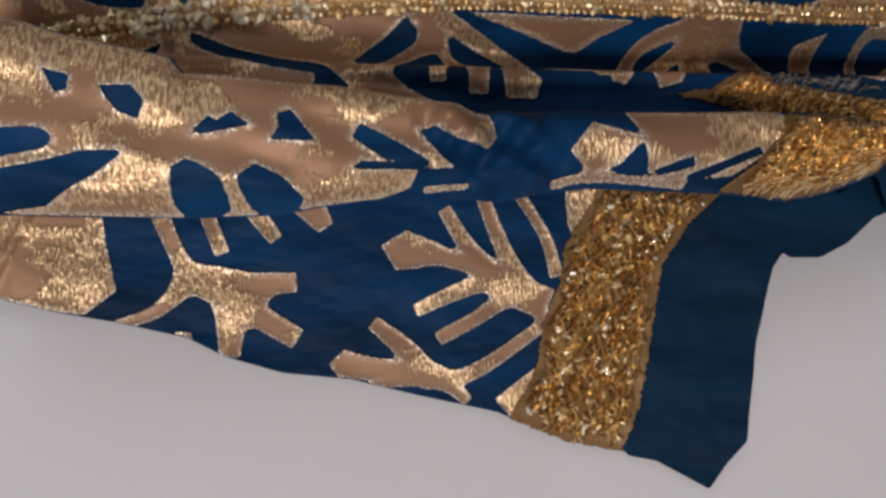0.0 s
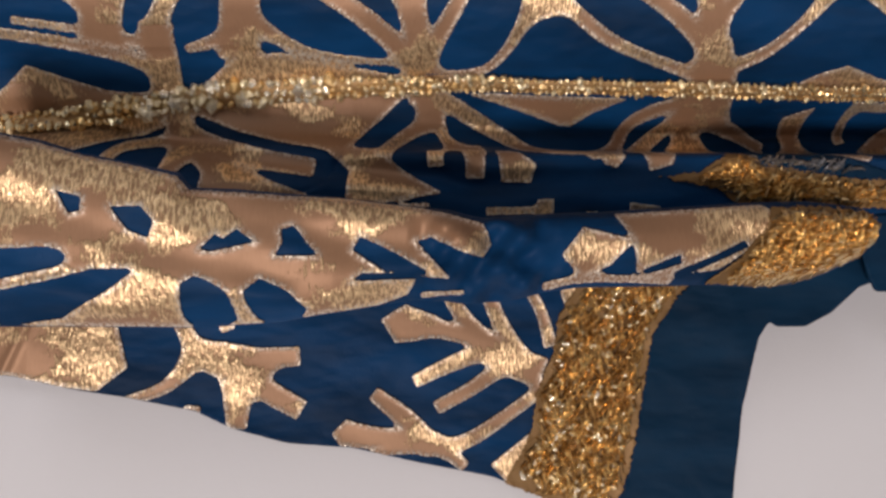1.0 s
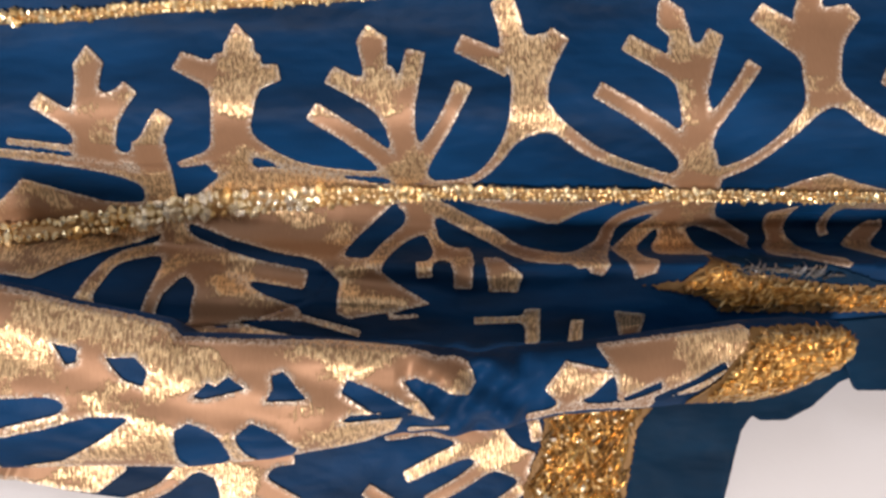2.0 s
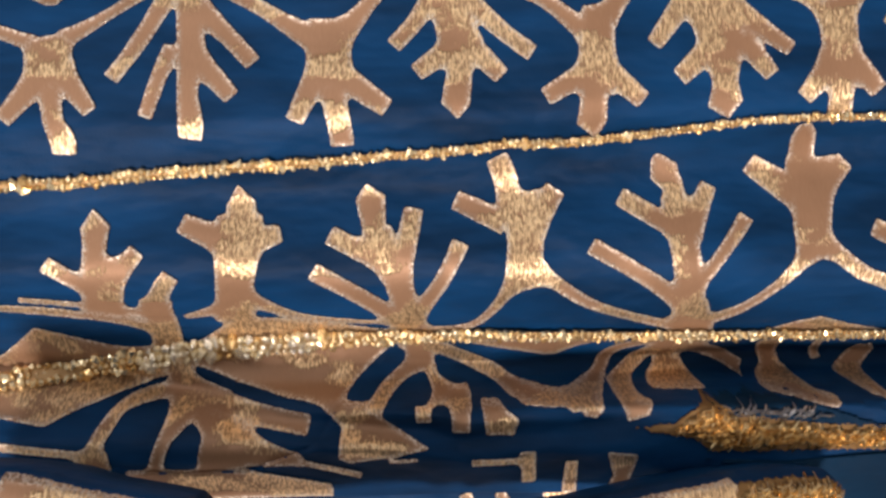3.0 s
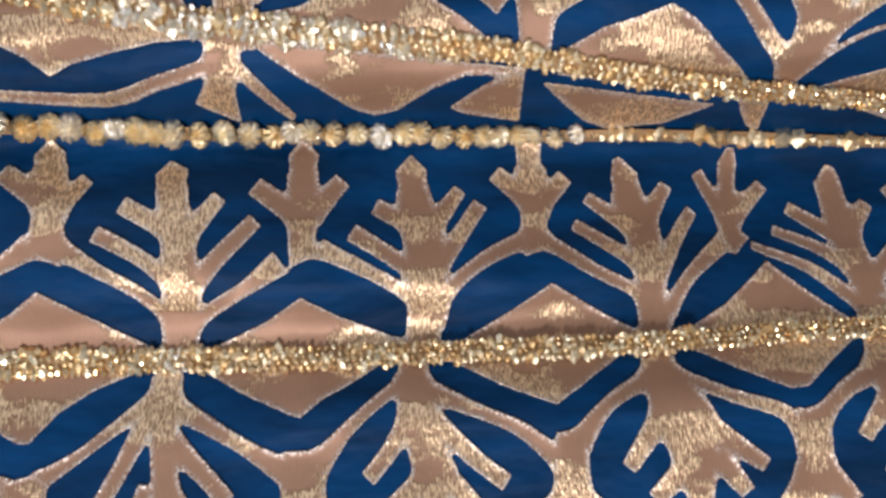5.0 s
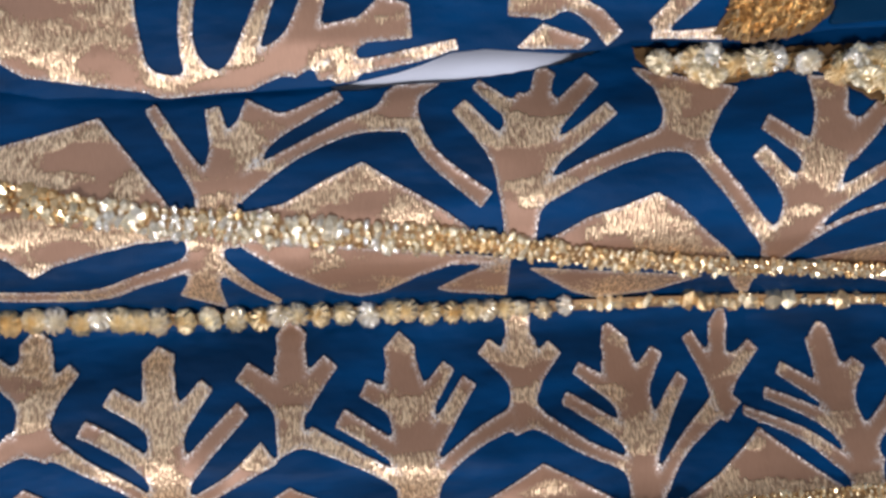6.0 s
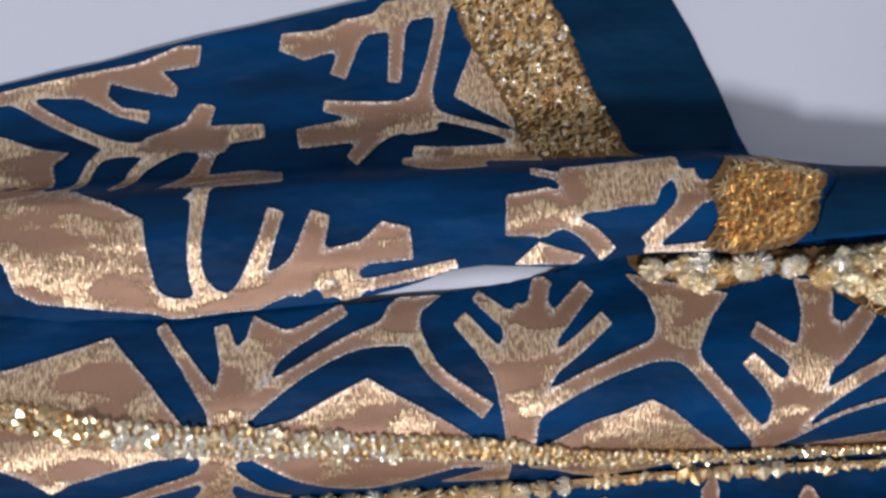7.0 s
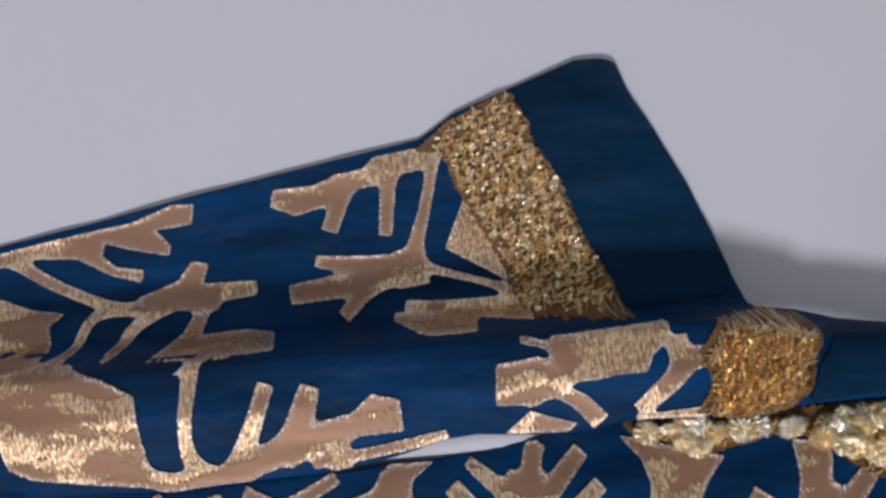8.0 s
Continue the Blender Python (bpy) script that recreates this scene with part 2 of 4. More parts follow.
XA = [(67.9, 32.3), (114.1, 30.8), (99.6, 17.8), (90.2, 3.5), (86, -22.7), (81.7, -46.9), (75.5, -62.5), (55.3, -58.7), (35.1, -50.3), (45.2, -32.7), (47.4, -16.7), (53.5, -2.6), (55.6, 11.5), (63.8, 23.7)]
XB = [(114.4, 48.8), (130.7, 49.5), (148, 47.7), (152.4, 43.3), (153.1, 38.3), (147.8, 32.9), (137.8, 28.5), (124.6, 24.6), (115.1, 23.5), (92.6, 25.1), (103.5, 33.2), (111.5, 42.1)]
XC = [(86.6, 60.3), (99.4, 61.8), (113.7, 70.4), (123, 65.3), (155.3, 60.2), (180.3, 59.5), (204.5, 55.3), (205.2, 49.6), (145.6, 50.2), (115.2, 50.8), (107, 56.4)]
XN = [(113.6, 69.7), (132.2, 70), (150.4, 68.6), (174.4, 60.3), (187.3, 57.6), (155.3, 60.5), (129.3, 63.2), (116.7, 65.5)]
XE = [(100.3, 396), (138.9, 393.8), (189.7, 394.1), (204.3, 389.4), (199.5, 371.2), (183.9, 370.1), (174.1, 376.8), (170.7, 378.8), (160.8, 386), (151, 385.7), (137, 383.2), (125.1, 381.7), (114.5, 386.6), (103.4, 389.7)]
XF = [(126.2, 417.2), (134.3, 427.4), (158.3, 426.4), (171.4, 423.1), (165.2, 414.3), (161.9, 401.5), (154, 396.2), (135.7, 394.2), (124.3, 397.5), (129.7, 407.6)]
XG = [(37.6, 493.1), (50.9, 503.5), (74.5, 513.1), (80.9, 500.2), (82, 494), (91, 478.8), (97.8, 457.3), (106.6, 439.9), (109, 429.1), (76.6, 430.8), (70.5, 436.4), (67.5, 447), (60.4, 462.2), (51.3, 480.7), (47.9, 492.4)]
XR = [(111.8, 47.7), (143.8, 45.6), (178.9, 48.2), (206.7, 48.7), (212.4, 19.5), (169, 20), (162.9, 33.8), (144.8, 39.8)]
XH = [(174.9, 421.8), (193, 419.9), (214.6, 417.2), (211.3, 395.7), (186.5, 399.7), (160.8, 398.6), (166.1, 410.3)]


NB = 18  # the fold's foot, then its back

# each crease: its line, which side lies on top, how far that side stands up and the other sinks (mm)
CREASES = ((K1, -1, 1.0, 1.0), (K3, 1, 0.8, 0.3), (L4, -1, 1.0, 1.0))


def ripple(x, y):
    return 0.0007 * np.sin(61 * x + 23 * np.sin(9 * y)) * np.sin(97 * y + 2 * np.sin(21 * x)) + 0.0003 * np.sin(170 * y + 60 * x) * np.sin(140 * x)


def z_main(x, y):
    z = h_m(x, y) + ripple(x, y)
    for line, side, up, down in CREASES:
        d = (y - line_y(line, x)) * side
        z = z + np.where(d > 0, up * np.exp(-np.maximum(d, 0) / 0.010), -down * np.exp(np.minimum(d, 0) / 0.0025)) / 1000
    behind = (y - line_y(OB[:NB - 1:-1], x) - 0.014) / 0.005
    return z - 0.006 * np.exp(-behind ** 2) * np.clip((0.10 - x) / 0.03, 0, 1)


def z_panel(x, y):
    crease = 0.0015 * np.exp(-((x + 0.135 - 0.5 * y) / 0.002) ** 2)
    return h_a(x, y) + 0.6 * ripple(x + 0.3, y) + crease


def z_fold(x, y):
    """The standing fold: rounded to its foot, steep at its back."""
    low, high = line_y(OB[:NB], x), line_y(OB[:NB - 1:-1], x)
    z = h_b(x, y) - 0.008 * np.clip(1 - (y - low) / 0.011, 0, 1.3) ** 2
    z = z - 0.003 * np.clip(1 - (high - y) / 0.007, 0, 1) ** 2 - 3.6 * np.clip(y - high, 0, 1)
    crumple = np.clip((x - 0.0) / 0.01, 0, 1) * np.clip((0.045 - x) / 0.01, 0, 1)
    return z + 1.5 * ripple(x * 1.3 + 0.1, y * 1.6) + crumple * (0.0026 * np.sin(330 * x + 250 * y) * np.sin(190 * y) + 0.0016 * np.sin(520 * x - 410 * y + 1))


def z_end(x, y):
    """The last fold lies on the hemmed end panel."""
    d = (line_y(K6, x) - y)
    z = h_f(x, y) + 0.8 * ripple(x + 0.7, y + 0.2)
    return z + np.where(d > 0, 3.0 * np.exp(-np.maximum(d, 0) / 0.012), -1.5 * np.exp(np.minimum(d, 0) / 0.004)) / 1000


# ---- cut cloth: shapes are drawn as distance fields in mm and then cut out of a fine grid ----
def poly_field(px, py, pts):
    """Signed distance to a polygon, negative inside."""
    d, inside = np.full(px.shape, 1e9), np.zeros(px.shape, bool)
    n = len(pts)
    for i in range(n):
        (ax, ay), (bx, by) = pts[i], pts[(i + 1) % n]
        ex, ey = bx - ax, by - ay
        ll = ex * ex + ey * ey
        if ll < 1e-12:
            continue
        k = np.clip(((px - ax) * ex + (py - ay) * ey) / ll, 0, 1)
        d = np.minimum(d, (px - ax - k * ex) ** 2 + (py - ay - k * ey) ** 2)
        cross = (ay > py) != (by > py)
        if ey != 0:
            inside ^= cross & (px < (py - ay) * ex / ey + ax)
    return np.where(inside, -1, 1) * np.sqrt(d)


def eased(pts):
    """Rounds the bends of a strip; one that ends in a point keeps its corners."""
    if len(pts) < 3 or pts[-1][2] < 0.4 * pts[-2][2]:
        return pts
    p = np.array([pts[0], *pts, pts[-1]])
    out = []
    for a, b, c, d in zip(p, p[1:], p[2:], p[3:]):
        for k in (0, 0.25, 0.5, 0.75):
            out.append(tuple(0.5 * (2 * b + (c - a) * k + (2 * a - 5 * b + 4 * c - d) * k * k + (3 * b - a - 3 * c + d) * k ** 3)))
    return out + [tuple(pts[-1])]


def ribbon_field(px, py, pts):
    """A strip of changing width along a line, with straight-cut ends."""
    p = np.array(eased(pts))
    way = np.gradient(p[:, :2], axis=0)
    way /= np.maximum(np.hypot(way[:, 0], way[:, 1]), 1e-6)[:, None]
    side = np.stack([-way[:, 1], way[:, 0]], 1) * p[:, 2:3] / 2
    return poly_field(px, py, [tuple(q) for q in np.concatenate([p[:, :2] + side, (p[:, :2] - side)[::-1]])])


class Cut:
    """A field over a grid (mm), to which shapes are added or from which they are taken."""

    def __init__(self, x0, y0, x1, y1, step):
        self.x0, self.y0, self.step = x0, y0, step
        self.xs, self.ys = np.arange(x0, x1, step), np.arange(y0, y1, step)
        self.f = np.full((len(self.ys), len(self.xs)), 50.0)

    def window(self, pts, pad):
        a = [p[0] for p in pts]
        b = [p[1] for p in pts]
        i0, i1 = np.searchsorted(self.xs, (min(a) - pad, max(a) + pad))
        j0, j1 = np.searchsorted(self.ys, (min(b) - pad, max(b) + pad))
        px, py = np.meshgrid(self.xs[i0:i1], self.ys[j0:j1])
        return (slice(j0, j1), slice(i0, i1)), px, py

    def add(self, shape, pts, k=3.2):
        w, px, py = self.window(pts, 8)
        if px.size:
            d, old = shape(px, py, pts), self.f[w]
            h = np.maximum(k - np.abs(d - old), 0) / k
            self.f[w] = np.minimum(d, old) - h * h * k / 4

    def take(self, shape, pts):
        w, px, py = self.window(pts, 8)
        if px.size:
            self.f[w] = np.maximum(self.f[w], -shape(px, py, pts))

    def clip(self, other):
        self.f = np.maximum(self.f, other)


def fray(cut, amount, seed):
    """Uneven, slightly frayed cutting."""
    px, py = np.meshgrid(cut.xs, cut.ys)
    w = np.sin(px * 1.9 + seed) * np.sin(py * 2.3 + 1.7 * seed) + 0.6 * np.sin(px * 4.1 + py * 3.3) + 0.5 * np.sin(px * 0.71 - py * 0.93 + seed)
    cut.f = cut.f + amount * w


def cut_mesh(cut):
    """Vertices (mm), faces and rim segments of the inside of a field."""
    f, nx = cut.f, cut.f.shape[1]
    ins = f < 0
    n_in = ins[:-1, :-1].astype(int) + ins[:-1, 1:] + ins[1:, 1:] + ins[1:, :-1]
    index, verts, faces, rim = {}, [], [], []
    xs, ys = cut.xs, cut.ys

    def corner(j, i):
        key = j * nx + i
        if key not in index:
            index[key] = len(verts)
            verts.append((xs[i], ys[j], f[j, i]))
        return index[key]

    def crossing(j0, i0, j1, i1):
        key = (min((j0, i0), (j1, i1)), max((j0, i0), (j1, i1)))
        if key not in index:
            a, b = f[j0, i0], f[j1, i1]
            k = a / (a - b)
            index[key] = len(verts)
            verts.append((xs[i0] + k * (xs[i1] - xs[i0]), ys[j0] + k * (ys[j1] - ys[j0]), 0.0))
        return index[key]

    for j, i in zip(*np.nonzero(n_in == 4)):
        faces.append((corner(j, i), corner(j, i + 1), corner(j + 1, i + 1), corner(j + 1, i)))
    for j, i in zip(*np.nonzero((n_in > 0) & (n_in < 4))):
        ring = ((j, i), (j, i + 1), (j + 1, i + 1), (j + 1, i))
        face, out, back = [], None, None
        for k in range(4):
            a, b = ring[k], ring[(k + 1) % 4]
            if ins[a]:
                face.append(corner(*a))
            if ins[a] != ins[b]:
                c = crossing(*a, *b)
                face.append(c)
                if ins[a]:
                    out = c
                else:
                    back = c
        if len(face) > 2:
            faces.append(tuple(face))
            if n_in[j, i] != 2 or ins[j, i] == ins[j, i + 1] or ins[j, i] == ins[j + 1, i]:
                rim.append((out, back))
    return verts, faces, rim


def pieces_of(count, faces):
    """Splits faces into connected pieces."""
    root = list(range(count))

    def find(a):
        while root[a] != a:
            root[a] = root[root[a]]
            a = root[a]
        return a

    for face in faces:
        a = find(face[0])
        for v in face[1:]:
            b = find(v)
            if a != b:
                root[b] = a
    groups = {}
    for k, face in enumerate(faces):
        groups.setdefault(find(face[0]), []).append(k)
    return [groups[k] for k in sorted(groups, key=lambda g: -len(groups[g]))], find


def link_mesh(name, verts, faces, material, parent, label="", rims=None, smooth=True):
    me = bpy.data.meshes.new(name)
    me.from_pydata(verts, [], faces)
    me.materials.append(material)
    if rims is not None:
        me.attributes.new("rim", "FLOAT", "POINT").data.foreach_set("value", rims)
    if smooth:
        me.polygons.foreach_set("use_smooth", [True] * len(me.polygons))
    me.update()
    ob = new(name, me)
    ob.parent = parent
    return tagged(ob, label) if label else ob


def lay(cut, z_of, lift, thick, tuck=0.0):
    """The cut cloth laid on its height, with a turned-down rim of that thickness (m). Returns vertices, faces and rim values."""
    verts, faces, rim = cut_mesh(cut)
    v = np.array(verts)
    x, y, d = v[:, 0] / 1000, v[:, 1] / 1000, -v[:, 2]
    near = np.exp(-(np.maximum(d, 0) / 0.95) ** 2)
    z = z_of(x, y) + lift + (0.0002 * near * (1 + np.sin(v[:, 0] * 7) * np.sin(v[:, 1] * 7)) if thick < 0.002 else 0)
    top = np.stack([x, y, z], 1)
    edge = sorted({a for s in rim for a in s})
    place = {a: len(top) + k for k, a in enumerate(edge)}
    foot = top[edge].copy()
    foot[:, 2] -= thick
    if tuck:
        mid = np.median(top, axis=0)
        foot[:, 1] += np.where(foot[:, 1] < mid[1], tuck, -tuck)
    faces = faces + [(b, a, place[a], place[b]) for a, b in rim]
    return np.concatenate([top, foot]), faces, np.concatenate([near, np.ones(len(edge))])


def lay_pieces(name, cut, z_of, lift, thick, material, parent, label, least=6):
    verts, faces, rims = lay(cut, z_of, lift, thick)
    groups, _ = pieces_of(len(verts), faces)
    for g in groups:
        if len(g) < least:
            continue
        used = sorted({a for k in g for a in faces[k]})
        place = {a: k for k, a in enumerate(used)}
        link_mesh(name, verts[used].tolist(), [tuple(place[a] for a in faces[k]) for k in g], material, parent, label, rims[used])


# ---- the appliqué: ribbons and patches of tissue on each part of the cloth (x, y, width in mm) ----
SHAPES = {"A": [], "B": [], "M": [], "F": [], "G": []}


def triples(v):
    return [tuple(v[i:i + 3]) for i in range(0, len(v), 3)]


def pairs(v):
    return [tuple(v[i:i + 2]) for i in range(0, len(v), 2)]


def ribbon(cloth, *v):
    SHAPES[cloth].append((True, ribbon_field, triples(v)))


def patch(cloth, *v):
    SHAPES[cloth].append((True, poly_field, pairs(v)))


def slot(cloth, *v):
    SHAPES[cloth].append((False, ribbon_field, triples(v)))


def hole(cloth, *v):
    SHAPES[cloth].append((False, poly_field, pairs(v)))


# frond
ribbon("M", -99.4, 119.6, 4.9, -100.2, 135.3, 9.7, -101.2, 141.4, 0)
ribbon("M", -116.5, 123.2, 5.5, -96.8, 110.5, 6.7)
ribbon("M", -85.9, 127.3, 5.5, -96.8, 114.3, 8.3)
ribbon("M", -97.4, 125.6, 11.4, -101.2, 103.6, 13.7)
ribbon("M", -75.2, 118.7, 6, -87, 103.3, 6.2)
ribbon("M", -128.6, 110.4, 1.7, -107.7, 107.9, 2, -84.8, 103.6, 3.5)
ribbon("M", -148.1, 108.4, 2.4, -115.2, 104.4, 3.1, -95.2, 100.5, 3.5, -81.5, 95.5, 7.1)
ribbon("M", -82.4, 109.4, 10.3, -84.3, 85.2, 11)
# figure
ribbon("M", -50.9, 131.6, 6.5, -52, 142.6, 10.1, -52.8, 148.9, 0)
ribbon("M", -52.2, 138.8, 15.5, -52.6, 126, 14.8, -54.6, 113.8, 12.6, -57.3, 99.6, 13.9)
ribbon("M", -71.8, 136.5, 6.5, -53.8, 128.7, 9.8)
ribbon("M", -38.3, 132.7, 5.7, -52, 129.1, 11.5)
ribbon("M", -51.6, 110.6, 6.8, -32.5, 102.2, 2.1, 2.5, 99, 1.4)
ribbon("M", -56.5, 106.8, 5.2, -74.4, 102.7, 1.7)
# frond
ribbon("M", -6, 126.3, 6, -8.2, 144.3, 10.2, -9.6, 149.3, 0)
ribbon("M", -22.1, 132, 6.3, 1, 120.1, 7.5)
ribbon("M", 6.6, 140.7, 6.6, 1.5, 116.5, 7.5)
ribbon("M", -6.7, 132.1, 11.6, 1.1, 115.2, 9.3, 5.3, 96.3, 8.9)
ribbon("M", -27.8, 119.8, 6.3, -11.7, 110, 6.2, 5, 97.4, 7.1)
ribbon("M", 22.5, 129.1, 6, 15.7, 115.1, 5.4, 4, 98, 7.1)
ribbon("M", 4.6, 104.7, 8.8, 5.1, 88.2, 9.1)
# figure
ribbon("M", 40.8, 136.6, 7.3, 38.5, 149.7, 8.3, 34.9, 158, 7.6)
ribbon("M", 20.8, 143.5, 6.6, 38, 135.5, 8.3)
ribbon("M", 55.8, 147.2, 7.3, 47.3, 133.9, 9.2)
ribbon("M", 42.9, 145.8, 13.3, 44.8, 130.8, 12.5, 44.6, 122.9, 12.6, 47.1, 112.5, 13.7)
ribbon("M", 42.2, 119.6, 6.8, 35.7, 106.1, 3.8, 26.2, 97.6, 2.5, 10.8, 96.2, 2.2)
ribbon("M", 50.2, 118.4, 5.1, 65.5, 107.9, 4.2, 80.9, 102, 3.2, 104.2, 95.8, 3.6)
# frond
ribbon("M", 99.4, 136.1, 7.1, 97.4, 147.3, 7.4, 93.8, 153.1, 10.1, 90.4, 158.5, 2.3)
ribbon("M", 78.1, 144.3, 6.4, 100.7, 130.7, 7.6)
ribbon("M", 110, 148.2, 5.7, 102, 131.2, 8.5)
ribbon("M", 67.3, 127.5, 6, 88.4, 115.2, 5.8, 105, 103.5, 7)
ribbon("M", 122.7, 136.9, 5.4, 111.8, 122.2, 4.7, 100.8, 107.2, 6.9)
ribbon("M", 100, 143.2, 13.5, 99.9, 126.2, 10.1, 106.9, 94.9, 10.8)
ribbon("M", 104.1, 103.3, 14.2, 116.4, 82.4, 11.1)
ribbon("M", 105.2, 96.8, 4.3, 122, 102.6, 3.9, 133.5, 111.5, 3.8, 144.1, 124.2, 6)
# figure
ribbon("M", 144.2, 150.9, 6.8, 143.5, 163.6, 9.3, 142.1, 168.8, 4)
ribbon("M", 146.1, 157.4, 16.9, 146.6, 141.6, 14.3, 146.1, 130.7, 13, 147.9, 121.8, 13.7)
ribbon("M", 124.5, 155.6, 6.7, 142.3, 144.3, 11.9)
ribbon("M", 159.7, 156.4, 6.8, 148.1, 145.5, 11.9)
ribbon("M", 149.9, 127.5, 6, 162.8, 117.5, 5.2, 173.3, 113.2, 4.9, 194.6, 102.8, 4.3)
# frond
ribbon("M", 167.8, 133, 6.5, 189.1, 122, 7.7)
ribbon("M", 184.8, 128, 10.3, 203.9, 93.7, 11)
# cords of cloth under the braid
patch("M", -157.5, 84.9, -85.7, 90.4, -86.3, 78.7, -99.7, 74.4, -114.5, 69.2, -124.8, 64.3, -141.7, 66.8, -154.3, 68.3)
patch("M", -157.6, 82.7, -145.1, 86.8, -130.1, 98.4, -117.4, 94.5, -100.1, 89.5, -92.1, 88.2, -86.2, 83.8)
ribbon("M", -80.7, 86.7, 9.2, -78.7, 75.8, 10.9, -72, 66.9, 16.1)
ribbon("M", -78.5, 74.7, 5.4, -96.8, 71, 3.9, -103.4, 62.9, 5.3, -107, 53.4, 5.2)
ribbon("M", -150.4, 59.2, 2.8, -138.6, 58.1, 2.8, -104.3, 54.5, 2.4)
patch("M", -109.2, 55.8, -101.4, 55.7, -100, 48.1, -113, 51.9)
ribbon("M", -75.1, 73.4, 9, -81.9, 59.3, 4.9, -86.8, 44.7, 5)
patch("M", -76.6, 71.7, -61, 66, -46.3, 58.8, -33.6, 53.9, -35, 49.8, -52.8, 49.8, -71.4, 45.2, -68.6, 60.9, -71.7, 64.3)
ribbon("M", -75.7, 73.2, 9, -51, 66.7, 7.1, -31.6, 63.2, 6.4)
patch("M", -76, 83.6, -59.5, 76.9, -41.9, 72.2, -29.3, 70.2, -21.5, 69.7, -13.8, 78.3, -0.9, 90.2, -0.7, 94, -62.9, 92.5)
patch("M", -73.4, 91.3, -57.8, 101.3, -44.7, 101.9, -0.7, 95.4, -0.8, 91.5)
patch("M", -29.6, 72, -12, 70, -0.7, 61.8, 11.4, 54.7, -17, 49.7, -20.8, 51.9, -20, 62.2, -24.7, 66.7)
# hanging frond
ribbon("M", 6, 96.9, 10, 9, 78.6, 10.2)
ribbon("M", 9.4, 83.6, 5.5, -3.2, 74.2, 4.8, -8.6, 67.8, 5.4)
ribbon("M", 11.2, 89.6, 5.5, 33.8, 78, 5.5, 46, 71.3, 4.4, 64.6, 69.3, 2.2)
patch("M", 8.5, 82.7, 15, 77.1, 21.1, 71.3, 26.3, 70.7, 25.9, 69.3, 12.6, 69.5, 12.7, 72.2)
ribbon("M", 9.1, 69.2, 5.4, 9.4, 63.6, 5.3)
ribbon("M", 22.6, 72.9, 7.2, 22.8, 59.7, 6.2)
patch("M", 30.3, 70, 36.6, 70, 43.8, 64.4, 41.9, 58.4, 31.9, 58.6)
patch("M", 20.2, 91.1, 80.4, 90.1, 68.8, 86.1, 61.1, 81.6, 56.4, 81.9, 42.3, 85.5)
# hanging frond
ribbon("M", 102.8, 93, 11.1, 107.7, 75.2, 7.4)
ribbon("M", 103.3, 89.9, 3.7, 85.5, 84.1, 4.8, 76.8, 72.9, 4.8, 62.9, 68.3, 3.6)
ribbon("M", 106.8, 87.7, 5.2, 94.5, 78.6, 5.6, 83.1, 69.1, 6.2)
patch("M", 103.4, 78.4, 112.9, 78.2, 117.7, 70.3, 95.9, 70.6)
ribbon("M", 103.1, 87.8, 5.2, 127.3, 80.2, 5.2, 138.1, 73.9, 5.6)
ribbon("M", 71.5, 68.8, 7.2, 69.9, 64.3, 5)
patch("M", 81.6, 69.4, 93.2, 69.3, 91.3, 64.7, 83.7, 62.5)
# hanging frond
ribbon("M", 148.1, 87, 9.3, 152.4, 72.3, 6.7)
patch("M", 148.9, 75.2, 156.9, 74, 158.9, 70, 164.2, 69.1, 161.5, 66.1, 147.2, 69.2, 138.8, 70.1)
ribbon("M", 167.8, 86.6, 3, 170.3, 76.6, 4.1)
ribbon("M", 188.8, 81.2, 3.7, 177, 71, 4.1)
ribbon("M", 193.2, 81.7, 4.5, 180.1, 69.5, 6.6)
ribbon("M", 165.6, 88.4, 1.9, 211.1, 87.7, 2.6)
patch("M", 132.3, 91.3, 145.5, 97.3, 154.7, 99.8, 167.3, 96.4, 194.1, 91)
# strips in the hollow of the fold
ribbon("M", -34.7, 51.2, 2.1, -13.3, 43.9, 2.5)
ribbon("M", -2.8, 49.9, 1.4, 7.3, 50.6, 1.1)
ribbon("M", 26.6, 48.5, 2.5, 47.1, 49, 2.1)
patch("M", -93.1, 45.1, -61.5, 45.3, -41.9, 42.1, -23.9, 38.3, -24.4, 31.8, -92.3, 33.7)
ribbon("M", 46.9, 52.6, 5.3, 47.8, 39.7, 5.1)
ribbon("M", 63, 48.4, 4.3, 63, 33.5, 5.5)
patch("M", 75.9, 51.6, 87.6, 50.1, 82.8, 29.4, 75.2, 29.7, 79, 41.5)
# hanging figure
patch("M", -145.2, 234.1, -73.3, 231.7, -92.7, 224.3, -103.6, 217.8, -111.8, 209, -115.6, 209.1, -126.3, 214.5, -143, 218.6)
patch("M", -59.3, 231.4, 7.1, 231.2, -2.9, 225.6, -14.7, 220.1, -22, 214.6, -26.4, 216.1, -42.5, 222.5)
patch("M", 25.3, 231.9, 90.9, 231.5, 77.1, 224, 64, 216.8, 46.8, 222.7, 35.2, 227.8)
patch("M", 112, 232.1, 173.8, 233, 162.7, 226.2, 151.7, 218.7, 145.3, 218.4, 128.8, 224.9)
ribbon("M", -67.3, 237.7, 8.5, -67.8, 221.7, 8.4)
ribbon("M", 16.3, 237, 9.6, 16, 220.3, 10.3)
ribbon("M", 102.1, 236.3, 10.7, 100, 220.6, 11.4)
ribbon("M", 183.9, 237.9, 10, 178.2, 221, 9.8)
ribbon("M", -68.1, 223.9, 6.1, -82.9, 213.4, 4.3, -95.8, 204.3, 4, -107.7, 197.4, 6)
